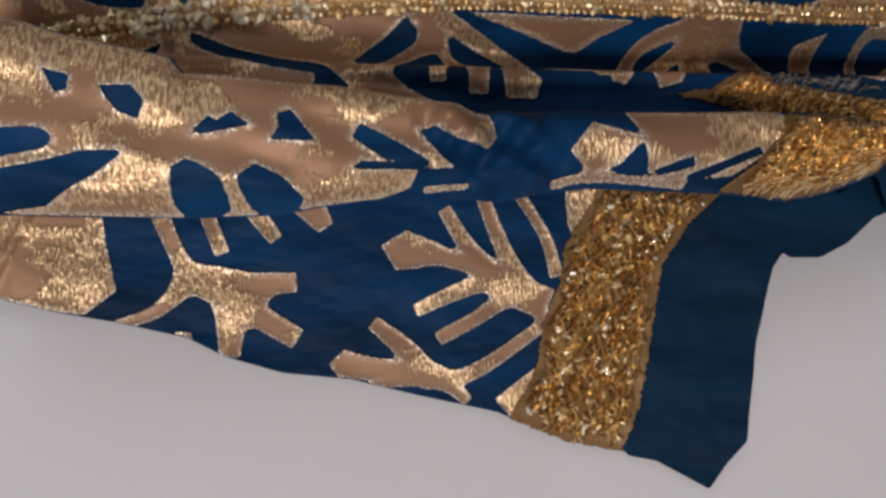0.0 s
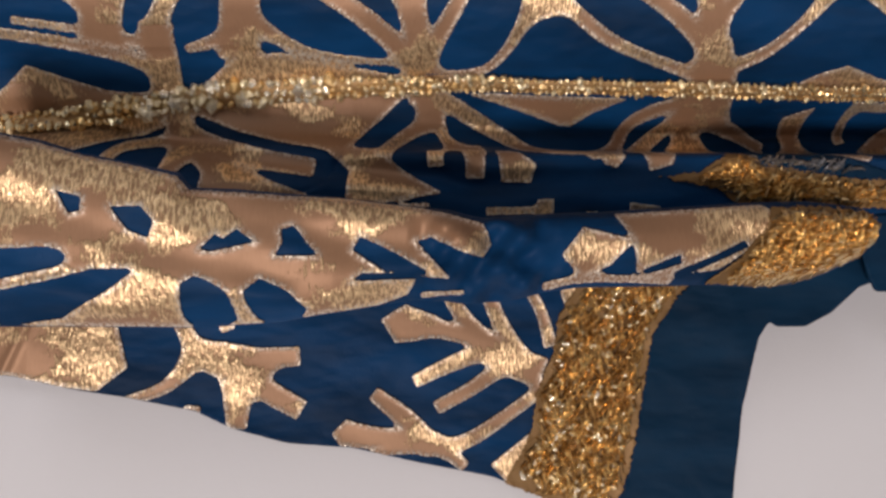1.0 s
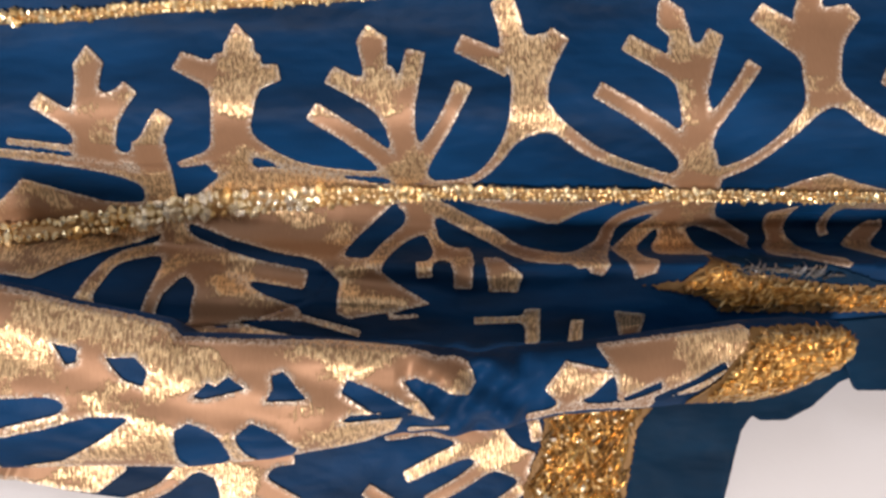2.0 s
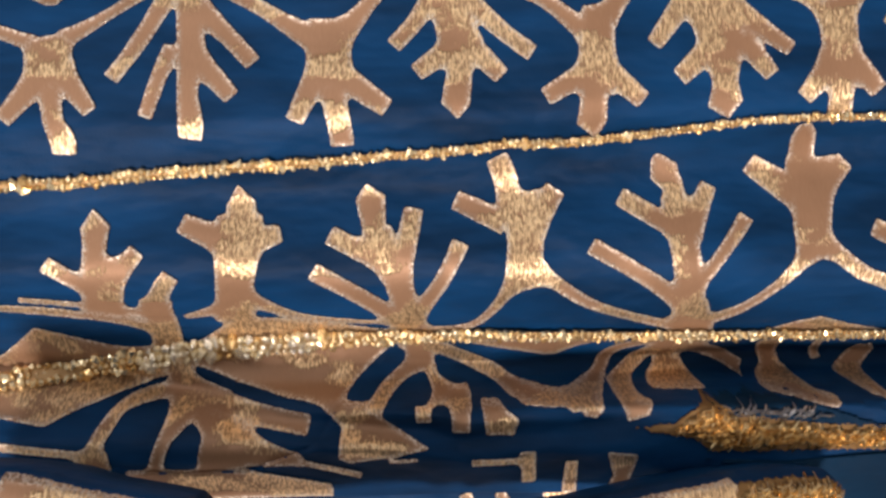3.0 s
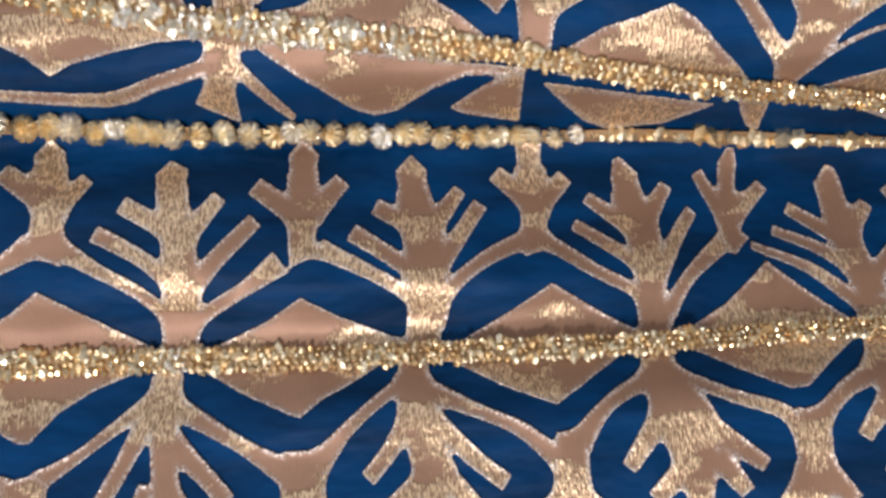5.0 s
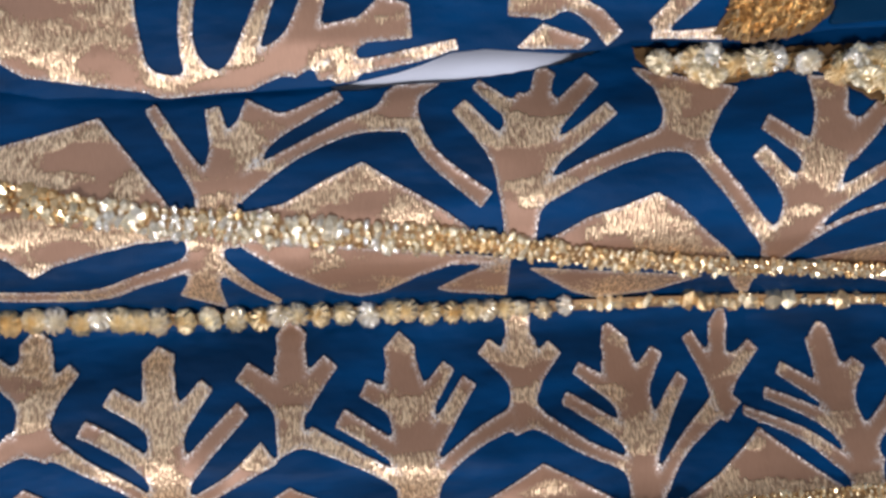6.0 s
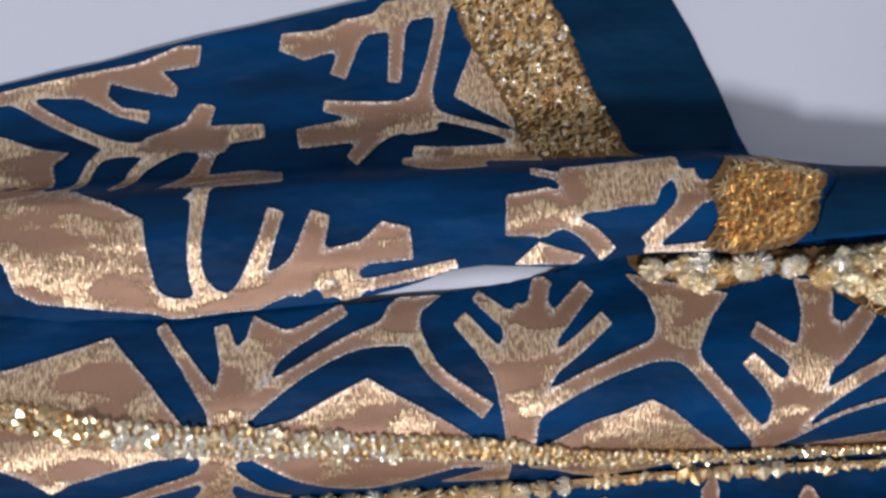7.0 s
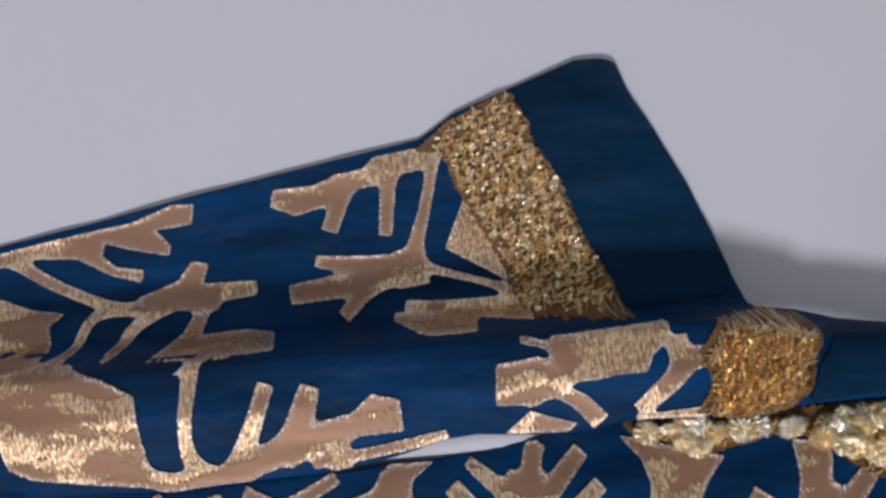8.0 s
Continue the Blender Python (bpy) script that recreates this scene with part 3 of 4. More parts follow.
ribbon("M", -139.9, 203.6, 3.9, -119.3, 196.2, 4.9)
ribbon("M", -113.8, 198.4, 11.6, -112.7, 192, 15.6, -111.3, 181.7, 14)
ribbon("M", -113.6, 186, 9.9, -126.5, 170.4, 5.9)
ribbon("M", -107.9, 186, 9, -98.2, 173.2, 4.9)
ribbon("M", -111.6, 182, 7.4, -109.9, 169.8, 6.6, -107.6, 164.5, 8.2, -107.5, 159.3, 7.3)
# hanging frond
ribbon("M", -67.9, 227.8, 9.3, -67.1, 209.7, 9.2, -66.3, 190.9, 8.3, -66.7, 179.9, 6.6, -65.7, 169.3, 8.3, -66.3, 164.1, 7.7)
ribbon("M", -70.5, 219.9, 6.7, -83.9, 195, 5.6, -91.7, 183.8, 5.3)
ribbon("M", -72.3, 194.8, 5.6, -80.6, 171.2, 4.6)
ribbon("M", -64.4, 207.9, 8.3, -53.3, 197.1, 6, -45.7, 189, 5.7)
ribbon("M", -66.5, 193.2, 8.3, -52.3, 177.7, 5.7)
ribbon("M", -65.7, 219.7, 6.7, -47.6, 210, 5, -36, 203, 6, -23.6, 195.7, 10.1)
# hanging figure
ribbon("M", -16.6, 198.5, 8.4, -4.7, 212, 4.4, 9.1, 222.2, 4.4, 17.8, 224.6, 6.2)
ribbon("M", -21, 204, 11.8, -20.7, 193.6, 14.3, -20.1, 179.6, 12.6)
ribbon("M", -22.8, 189.1, 9.2, -31.9, 169.6, 5.7)
ribbon("M", -18.8, 186.1, 9.2, -1.7, 173.8, 6.1)
ribbon("M", -19.9, 181.6, 8.4, -17.3, 167.8, 7.7, -16.8, 161.7, 7.7)
# hanging frond
ribbon("M", 15.6, 226.3, 10.3, 17.7, 211.9, 11.9, 22.3, 196.5, 13.5, 22.1, 185.2, 8.4, 20.8, 175.4, 9.5, 21.3, 170.2, 0)
ribbon("M", 16.3, 218.5, 6.8, 8.8, 204.4, 5.8, 0.4, 194.7, 5.7)
ribbon("M", 22.7, 196.4, 8.5, 7.9, 185.5, 5.7)
ribbon("M", 19.5, 215.8, 7.7, 36.1, 200, 5.8, 46.5, 192.1, 5.8)
ribbon("M", 22.2, 198.6, 8.5, 36.2, 184.4, 5.8)
ribbon("M", 19.2, 222.6, 6.9, 38.3, 215.1, 4.4, 51.8, 209.1, 5.1, 63.6, 199.3, 6.8)
# hanging figure
ribbon("M", 71.3, 204.4, 8.6, 81.7, 216.1, 4.8, 97.6, 223.3, 5.2)
ribbon("M", 68.5, 207.8, 10.3, 68, 191.7, 12.3, 67.7, 179, 11.3)
ribbon("M", 67.5, 187.4, 8.5, 50.6, 177.5, 5.8)
ribbon("M", 69.6, 187.6, 8.5, 83.6, 176.4, 5.8)
ribbon("M", 67, 183, 7.7, 66.6, 169.3, 10.3, 68.5, 164, 0)
# hanging frond
ribbon("M", 99.4, 226.1, 12.3, 107.6, 210, 20.8, 111.1, 196.2, 15.5, 111.7, 182.5, 8.6, 112, 175.3, 11.7, 113.9, 170.5, 0)
ribbon("M", 101.3, 214.5, 8.7, 87.4, 195, 5.5)
ribbon("M", 107.1, 194.6, 8.6, 96.1, 184, 6.2)
ribbon("M", 114.9, 207.6, 8.6, 134.8, 193.7, 5.2)
ribbon("M", 117.3, 198.4, 8.6, 127.9, 185, 5.5)
ribbon("M", 103.3, 225.7, 3.5, 124.2, 217, 4.2, 142.2, 210.7, 5.2, 149.6, 200.2, 6.9)
# hanging figure
ribbon("M", 152.3, 211.6, 10.5, 151.7, 195.2, 12.5, 151.2, 182.3, 14.5)
ribbon("M", 154.2, 208.5, 7, 165.3, 218, 5.3, 180.6, 224.4, 7.1)
ribbon("M", 149.1, 189.8, 9.5, 139.6, 177.4, 6.2)
ribbon("M", 154.3, 191.3, 9.5, 165.7, 179.8, 5.9)
ribbon("M", 151.3, 186.3, 8.7, 153.6, 171.7, 8.4)
# hanging frond
ribbon("M", 183.8, 222.4, 8.9, 169.1, 201.6, 5.6)
ribbon("M", 185.6, 201, 7, 177.5, 188.7, 5.2)
ribbon("M", 178.8, 226.6, 10.7, 187.6, 201.4, 15.7)
# peaks above the wide braid
patch("M", -145.2, 236.1, -144.9, 242, -132.6, 244.8, -119.2, 251.4, -108.8, 259, -99.2, 253, -87, 245, -75.6, 239.1, -73.6, 234.7)
patch("M", -57.4, 234.4, -45.5, 240.2, -33.1, 246, -21.3, 254.1, -8.8, 246.5, 3.1, 241.3, 13.3, 237, 11.1, 233.1)
patch("M", 33.7, 236.7, 48.3, 244.5, 65.6, 256, 77.5, 248.1, 88.2, 241.8, 96.2, 237.6, 95.3, 232.5, 33.5, 232.7)
patch("M", 114.3, 237.1, 129.5, 245.2, 147.1, 260, 160.8, 249, 173.9, 239.2, 174.2, 234)
ribbon("M", -64.6, 231.4, 10.2, -63.2, 244.6, 12.9, -61.5, 255.3, 10.4)
ribbon("M", 20.2, 230.9, 10.4, 20.5, 243, 12.3, 22, 253.9, 8.9)
ribbon("M", 101.4, 231.4, 10.7, 103.4, 246.5, 10.8)
ribbon("M", 182.7, 233, 10.9, 185.1, 247.2, 11)
# figure
ribbon("M", -105.8, 291.7, 10.4, -107.8, 305.6, 10.3, -107.5, 311, 0)
ribbon("M", -123.1, 299.7, 6.2, -105, 288.7, 8.7)
ribbon("M", -93.8, 296.6, 5.2, -101.9, 286.3, 8.7)
ribbon("M", -107.5, 299.4, 10.7, -104.5, 286.4, 10.8, -105.3, 276.5, 11.4, -107.5, 270.2, 13.8)
ribbon("M", -110.2, 274.2, 8.6, -122.7, 266.9, 5.1, -140.5, 260.5, 4.4)
ribbon("M", -103.9, 275, 8.7, -90, 266.4, 4.8, -74.9, 257.4, 4.8, -65, 245.5, 5.8)
# frond
ribbon("M", -64.1, 283.3, 7.1, -65.9, 298.3, 10.9, -66.9, 302.2, 0)
ribbon("M", -81.1, 287.4, 6, -62.7, 276.6, 7)
ribbon("M", -48.8, 289.2, 5.3, -59.4, 275.9, 7.9)
ribbon("M", -89.7, 277.9, 5.9, -72.6, 268.2, 5.2, -61.1, 257.3, 6.9)
ribbon("M", -36.4, 280.7, 5.7, -49.2, 267.9, 6.3, -59.4, 255.8, 7)
ribbon("M", -64.6, 291.6, 8.8, -62.2, 276.1, 10.6, -61, 264, 12.2, -61.7, 247.5, 7.8)
ribbon("M", -27.6, 266.5, 8.8, -39.7, 257.9, 5.2, -52.5, 250.2, 5.2, -61.8, 243.4, 5.8)
# figure
ribbon("M", -20.9, 289.8, 6.5, -20.8, 302.9, 10.8, -21.1, 308.4, 1.8)
ribbon("M", -37.4, 292.5, 6.4, -21.8, 281.4, 8.1)
ribbon("M", -6.9, 293.7, 6.2, -17.4, 282, 9)
ribbon("M", -20.9, 296.1, 10.1, -20.3, 282.1, 10.4, -20.4, 272.6, 9.3, -18.6, 267, 12.4)
ribbon("M", -14.6, 270.7, 6.4, 3.8, 261.2, 4.6, 15.6, 253.1, 5.3, 21.2, 244.5, 6)
# frond
ribbon("M", 17.9, 281.3, 7.3, 17.4, 296.5, 11.3, 17.5, 302.4, 0)
ribbon("M", 4.3, 284.3, 5.8, 22.7, 274.2, 7.2)
ribbon("M", -3.8, 275.7, 6.1, 13.8, 264.1, 5.7, 23.6, 252.8, 7.1)
ribbon("M", 34.7, 289.2, 5.1, 24.5, 276.6, 7.3)
ribbon("M", 41.9, 284, 5.5, 27.9, 265, 6.5, 22.3, 254.4, 7.1)
ribbon("M", 17.6, 289.5, 10.9, 21, 273.5, 14.5, 21.8, 260.9, 12.5, 22.9, 246, 8.8)
ribbon("M", 24.4, 242.2, 6, 29.7, 254.8, 5.3, 42.3, 264.9, 5.1, 57.9, 271.3, 6.6)
# figure
ribbon("M", 60.9, 290.2, 7.4, 60.6, 304.2, 9.3, 60.5, 307.1, 9.3)
ribbon("M", 47.6, 295, 6.3, 61.8, 282.4, 8.3)
ribbon("M", 74, 293, 6.4, 62.8, 282.3, 8.3)
ribbon("M", 61.1, 296.3, 11.2, 61.6, 282.2, 10.2, 60.7, 273.4, 9.2, 62.2, 267.1, 11)
ribbon("M", 64.2, 270.6, 5.5, 81.8, 259.3, 4.7, 96.8, 250.9, 4.7, 102.5, 240.9, 6.1)
# frond
ribbon("M", 97.3, 279.3, 8.2, 96.7, 292.6, 10.6, 94, 299.4, 2.6)
ribbon("M", 81, 285.2, 4.5, 101.4, 270.5, 7.4)
ribbon("M", 75.5, 275.6, 4.4, 91.3, 265.7, 5.1, 103.9, 256.4, 6.6)
ribbon("M", 113, 288.9, 5.3, 102.6, 275.4, 8.2)
ribbon("M", 121.6, 279.2, 4.5, 111.6, 266.7, 5.9, 103.1, 253.5, 7.3)
ribbon("M", 96.5, 287.5, 11.3, 101.2, 271.2, 13, 101.3, 258.1, 10.1, 104.4, 238.5, 9.9)
ribbon("M", 108.3, 243.1, 6.1, 116.7, 255.9, 5.1, 132.4, 267.5, 6.7)
# figure
ribbon("M", 136.6, 280.7, 5.3, 138.5, 296.4, 7.7, 139.2, 302.4, 2.7)
ribbon("M", 125.8, 293.5, 4.6, 135, 275.3, 7.5)
ribbon("M", 151.8, 288, 5, 138.5, 276, 7.6)
ribbon("M", 138.6, 285.6, 9.5, 135.9, 271.3, 8.4, 139.1, 265.5, 9.3)
ribbon("M", 143, 265.6, 3, 162, 257.5, 4.1, 173.8, 248.8, 5.5, 183.4, 240.2, 6.2)
# frond
ribbon("M", 179.3, 272.4, 9.5, 177.5, 289.3, 10.1, 175.6, 292.4, 5.8)
ribbon("M", 160, 279.1, 4.9, 179.1, 265.8, 6.8)
ribbon("M", 152.7, 270.7, 3.8, 169.9, 262.9, 4.9, 183.6, 252.1, 6.7)
ribbon("M", 190.7, 279.8, 5.4, 178.3, 266.2, 7.6)
ribbon("M", 179.9, 278.4, 11.5, 180.6, 261.7, 11.3, 185.6, 245.6, 11.1)
ribbon("M", 202.1, 268, 4.9, 183.2, 250.7, 6.7)
ribbon("M", 200.1, 286.2, 5.8, 208.6, 272.4, 7.7)
ribbon("M", 207.4, 277.9, 9.6, 204.1, 248.2, 11.1)
# peaks below the far braid
patch("M", -117.9, 351.5, -46.3, 342.8, -48.4, 340, -63.1, 339.1, -76.1, 336.5, -91.2, 332.9, -98.4, 329.4, -105.2, 335.1, -118.3, 342)
patch("M", -34, 339.4, 55.9, 328.7, 52.2, 326.7, 37.1, 327, 25.5, 323.4, 13.4, 317.5, 5.2, 316.1, -2.3, 318.2, -19, 327.8, -29.1, 334.9)
patch("M", 62, 324.5, 127.3, 317.2, 110.9, 311.6, 89.9, 310.1, 80.9, 312.9)
ribbon("M", -41.5, 346.4, 11.2, -42.8, 334.8, 11.2, -44.6, 325.8, 9.7, -48, 317.5, 14.9)
ribbon("M", -44, 332.5, 4.8, -65.5, 326.7, 4.2, -84.1, 322.2, 3.9, -123, 324.6, 3.2)
ribbon("M", -40.7, 333.2, 4.8, -29.9, 322.2, 3.9, -22.6, 315.7, 2.4)
patch("M", 56, 327.6, 56.9, 313.3, 37.2, 315.9, 31.3, 317.9, 42.8, 324)
patch("M", 134.2, 319.2, 146.9, 317.7, 148.5, 308.4, 143.2, 310.1)
# peaks above the far braid
patch("M", -117.9, 349.6, -118.6, 370.4, -107.7, 372.5, -89.4, 376.7, -75.6, 380.3, -65.3, 367.2, -54.7, 353.6, -51.3, 347.7, -53.6, 343.2)
patch("M", -33.3, 346.8, -16.8, 349.5, -3.5, 356.2, 9.5, 361.9, 20, 354.9, 34.2, 345.9, 43, 338.9, 42.9, 333.9, -33.9, 341.2)
patch("M", 67.1, 333.1, 82, 340.7, 93.2, 343.8, 104.3, 347.7, 111.9, 342.8, 121.9, 333.4, 132.3, 325.1, 116.5, 321.4, 67.5, 326.5)
patch("M", 157.6, 320.8, 168.9, 323.8, 190.8, 328.7, 211.6, 307.4)
# frond
ribbon("M", -39, 336.9, 12.8, -37.6, 350.7, 12.7, -34.2, 361.8, 12.7, -26.7, 370.9, 12)
ribbon("M", -40, 354, 7, -50.6, 369.9, 4.8, -58.9, 383.1, 3.9)
ribbon("M", -34.4, 362.5, 8, -38.6, 381.9, 4.8)
ribbon("M", -28.2, 367.6, 11.2, -21, 380.9, 14.5)
ribbon("M", -22.1, 372.2, 6.4, 3.1, 384.4, 4.2)
ribbon("M", -31.6, 354.3, 7.9, -12.2, 365.8, 4.5, 6.4, 373.8, 5.8, 22.3, 376.2, 9.6)
# figure
patch("M", 12.9, 374.9, 17.9, 384.6, 21.8, 387.4, 39.7, 389.2, 29, 382.1, 26.3, 373.6)
ribbon("M", 25.2, 375.3, 5.8, 31.5, 363.3, 4.8, 41.8, 353.6, 5.4, 48.9, 347.8, 6.4)
# frond
ribbon("M", 41.4, 379, 5.8, 51.8, 365.7, 7, 58, 353.9, 7.9)
ribbon("M", 91.2, 375.8, 5.1, 75.5, 364.5, 5.7, 61.4, 356.4, 7.9)
ribbon("M", 47.5, 385.9, 3.9, 60.5, 374.5, 6.4)
ribbon("M", 86.2, 386.3, 5.5, 70.5, 371.7, 7.1)
ribbon("M", 66.7, 372.8, 8, 69.7, 386.2, 6.5, 72, 390.1, 6.5)
ribbon("M", 66.5, 381.2, 11.3, 62.6, 363.3, 19.1, 60.1, 350.9, 14.3, 59.7, 333.8, 9.7)
ribbon("M", 64.6, 347.4, 6.4, 84.2, 356.9, 5.7, 103, 363.3, 6.4, 113.6, 365.3, 9.6)
# figure
patch("M", 99.4, 389.6, 133.9, 380.8, 126.9, 373.3, 119.6, 361.5, 105.8, 363.1, 107.8, 374.2, 105.8, 382.2)
ribbon("M", 115.8, 363.1, 5.7, 128.5, 347.4, 5.4, 138.9, 334.4, 5.9, 149.7, 324.3, 8.5)
# frond
ribbon("M", 140.2, 368.9, 5.8, 160.8, 353.2, 6.4)
ribbon("M", 137.1, 359.4, 5.4, 145.2, 350.3, 6.4, 154.6, 337.9, 9.6)
ribbon("M", 161.9, 362.9, 8, 163.9, 383.3, 13)
ribbon("M", 181.5, 372.7, 5.8, 165.5, 358, 8)
ribbon("M", 186.5, 355.4, 4.8, 168, 345.5, 5.4, 151.1, 333.7, 6.5)
ribbon("M", 164.7, 370.8, 12.8, 158.3, 353.2, 14.4, 150.6, 333.5, 13.1, 146.3, 323.5, 8.5)
ribbon("M", 154.3, 328.9, 1.7, 169.1, 337, 1.6, 187.3, 341.7, 1.6)
# broad leaf
patch("F", -117.5, 424.4, -121, 432.8, -101, 430.9, -83.4, 429.6, -70, 425.3, -59.3, 419.3, -58.7, 407.6, -57.1, 395.8, -52.6, 390.3, -47.8, 385.7, -71.5, 389.3, -96.6, 393.6, -103, 397.8, -104.9, 407.6)
ribbon("F", -55.8, 389.4, 5.9, -34.2, 388.7, 8.2, -18.3, 394.5, 9.7, -2.8, 399.2, 11.3, 9.7, 403.2, 8.1)
ribbon("F", -42.2, 427.6, 9.9, -41.2, 423.2, 5.5, -43.8, 404.5, 4.5, -42.5, 394.6, 6.5, -37.8, 387.7, 9.8)
ribbon("F", -16.2, 419.6, 5.5, -21.4, 406.5, 5.8, -29.1, 390.6, 8.1)
ribbon("F", -1.9, 417.7, 6.5, -8.1, 401.6, 9.7, -14.3, 393.7, 9.7)
patch("F", 3, 400.7, 10, 406.8, 18, 413.5, 27, 411, 27.5, 400.2, 6.6, 399.4)
ribbon("F", -3.8, 391.2, 4.9, 13.3, 392.8, 4.2, 41.8, 397.4, 4.2)
ribbon("F", 4.6, 403.5, 8.1, 5.8, 387.4, 6.5)
# frond
patch("F", 59.4, 419.3, 73.7, 420.9, 80.6, 416.9, 87.7, 413.6, 72.1, 404.7, 58.2, 405.8)
ribbon("F", 68, 426.7, 2.3, 84.5, 422.2, 2.6)
patch("F", 78.5, 426.8, 117.3, 428.5, 117.6, 423.1, 110.9, 418.2, 108.1, 413, 97.8, 412.9, 91.2, 411.6, 82, 413.2, 77.2, 418.9)
ribbon("F", 119.7, 423.8, 5.9, 120.2, 415.7, 6.5, 117.2, 410.5, 7.1, 105.2, 400, 5.5)
patch("F", 60.4, 395.8, 69.2, 403, 84.9, 397.4, 81.1, 394.7)
ribbon("F", 76.9, 409, 2.6, 85.2, 405.5, 5.8, 92.4, 397.2, 6.5)
ribbon("F", 104.4, 397.4, 2, 128.1, 397.7, 3.9)
ribbon("F", 116.8, 415.4, 8.1, 129.4, 416.8, 6.5)
# torn frond at the hem
patch("G", -131.4, 464.7, -118.7, 468.6, -101.9, 471.4, -82.9, 474.2, -68.2, 476.1, -53.1, 481.3, -44.8, 481.1, -46.5, 473.5, -60.3, 472.5, -54.8, 466.8, -55.7, 462.7, -69, 465.9, -79.2, 469.1, -80.5, 464.6, -75.6, 460.1, -65.7, 458.3, -66.7, 453.6, -77.8, 457.2, -89.9, 464.3, -106.4, 465.6, -119, 463.3)
ribbon("G", -113.3, 465.6, 5.2, -98.8, 455.6, 4.2, -78.4, 445.8, 4.1, -63.1, 443.3, 3.5)
patch("G", -68, 448.1, -53.2, 453.2, -47.6, 460, -41.4, 458.5, -44, 451.4, -24.2, 450.9, -24.1, 445.7, -37.1, 444.2, -39.2, 441.1, -66.1, 443.2)
# pleated strips
patch("G", -132, 454, -119.7, 452.1, -107.4, 446.9, -95.1, 444.5, -101.3, 440.3, -99.3, 430.1, -126.2, 431.3)
ribbon("G", -67.1, 444.5, 2.8, -84.8, 442.1, 3.8, -91.1, 430.5, 3.7)
ribbon("G", -57.1, 443.8, 3.1, -70.2, 436.9, 4.4, -73.8, 429.8, 4.6)
patch("G", -57.6, 429, -51.4, 434.5, -47.6, 440.9, -42.4, 439.9, -44.9, 433.2, -28.8, 433.9, -17.9, 432.4, -14.7, 428.8, -31.3, 428.3)
# frond at the hem
patch("G", -15.5, 483.6, -0.8, 484, 7.8, 487, 18.4, 488.7, 22.9, 492.6, 41.9, 494.9, 50, 492.2, 41.2, 486.6, 32.7, 485.6, 26.2, 482.5, 15.7, 481.3, 7, 476.8, -7.9, 473.3, -17, 477.5)
ribbon("G", 11.8, 484.5, 6.9, 4.1, 466.5, 6.2)
ribbon("G", 27.8, 486.6, 6.2, 24.7, 463.2, 4.9)
ribbon("G", 44.6, 489.4, 4.2, 39.4, 470.1, 4.5, 32.3, 450.9, 7)
ribbon("G", 34.3, 451.6, 8.7, 13.5, 453.3, 6.9, -1.9, 456.1, 4.2)
ribbon("G", 37.3, 448.8, 6.9, 8.9, 446.3, 8.7, -12.1, 444.4, 7.3)
ribbon("G", 19.3, 446.8, 6.9, 7.2, 435.1, 5.1)
ribbon("G", 33.2, 457, 10.4, 34.3, 444.4, 10.4)
ribbon("G", 31.4, 452.7, 5.2, 46.6, 447.6, 2.8, 62.8, 442.1, 2.8, 73.7, 436.6, 5.2)
patch("G", 46.3, 456.7, 55.1, 475.2, 62.5, 462.1, 67.7, 449.1, 68.2, 443.2)
ribbon("G", 30.1, 437.5, 3.4, 45.6, 435.3, 5.1, 75.5, 434.1, 7.5)
ribbon("G", 25.8, 433.8, 2.7, 36.9, 431.2, 3.4, 54.8, 431, 3.4)
# broad leaf
patch("A", -144.8, -10.8, -145.3, 23.5, -102.5, 23.8, -100.5, 8.8, -97.1, -5.3, -107.4, -13.3, -123.3, -10.9)
# frond
ribbon("A", -85.2, 24, 6, -78.8, 8.9, 5.6, -73.7, -1.4, 6.6)
ribbon("A", -77.8, 0.2, 8.3, -62, -4.4, 13.3, -50.1, -11.8, 13.3)
ribbon("A", -72.9, -0.4, 8.3, -84, -12, 4.6, -98.4, -17.1, 3.3)
ribbon("A", -59.4, -3.6, 8.3, -38.5, -2.5, 6.7)
ribbon("A", -53.3, -12.5, 8.3, -37.9, -21.9, 7.3)
ribbon("A", -60.1, -10.9, 11.6, -60.4, -27.7, 6.6)
ribbon("A", -78.5, -20.5, 3.3, -73, -21.5, 4)
ribbon("A", -70.6, 26.1, 5, -63, 7, 5)
ribbon("A", -54.7, 24.4, 6.7, -45.3, 12, 5)
patch("A", -45.4, 26.5, -29.1, 24.7, -26.2, 17.9, -31, 14.5)
# frond
patch("A", -9.7, 10.2, -0.9, 15.6, 9, 11.3, 13, 7.3, 3.1, 2.3, -4.8, 1.8)
ribbon("A", 4.1, 8, 6.8, 23, 3.4, 6.8, 31, -2.6, 10.2, 49.5, -10.6, 11.9)
ribbon("A", 12, 23.3, 4.7, 21, 9.4, 6.1, 31.2, -0.7, 6.8)
ribbon("A", 25.1, 29.4, 4.8, 33.1, 9.4, 5.8, 40.9, -3.2, 6.1)
ribbon("A", 38.3, 29.5, 4.1, 48.4, 13.6, 4.1, 52.5, -0.5, 5.1)
ribbon("A", 34, 0.5, 6.8, 15, -6.5, 5.7, 2.1, -12.4, 4.7)
ribbon("A", 37.7, -5.8, 6.1, 23, -15.4, 5.1, 10, -22.3, 5.1)
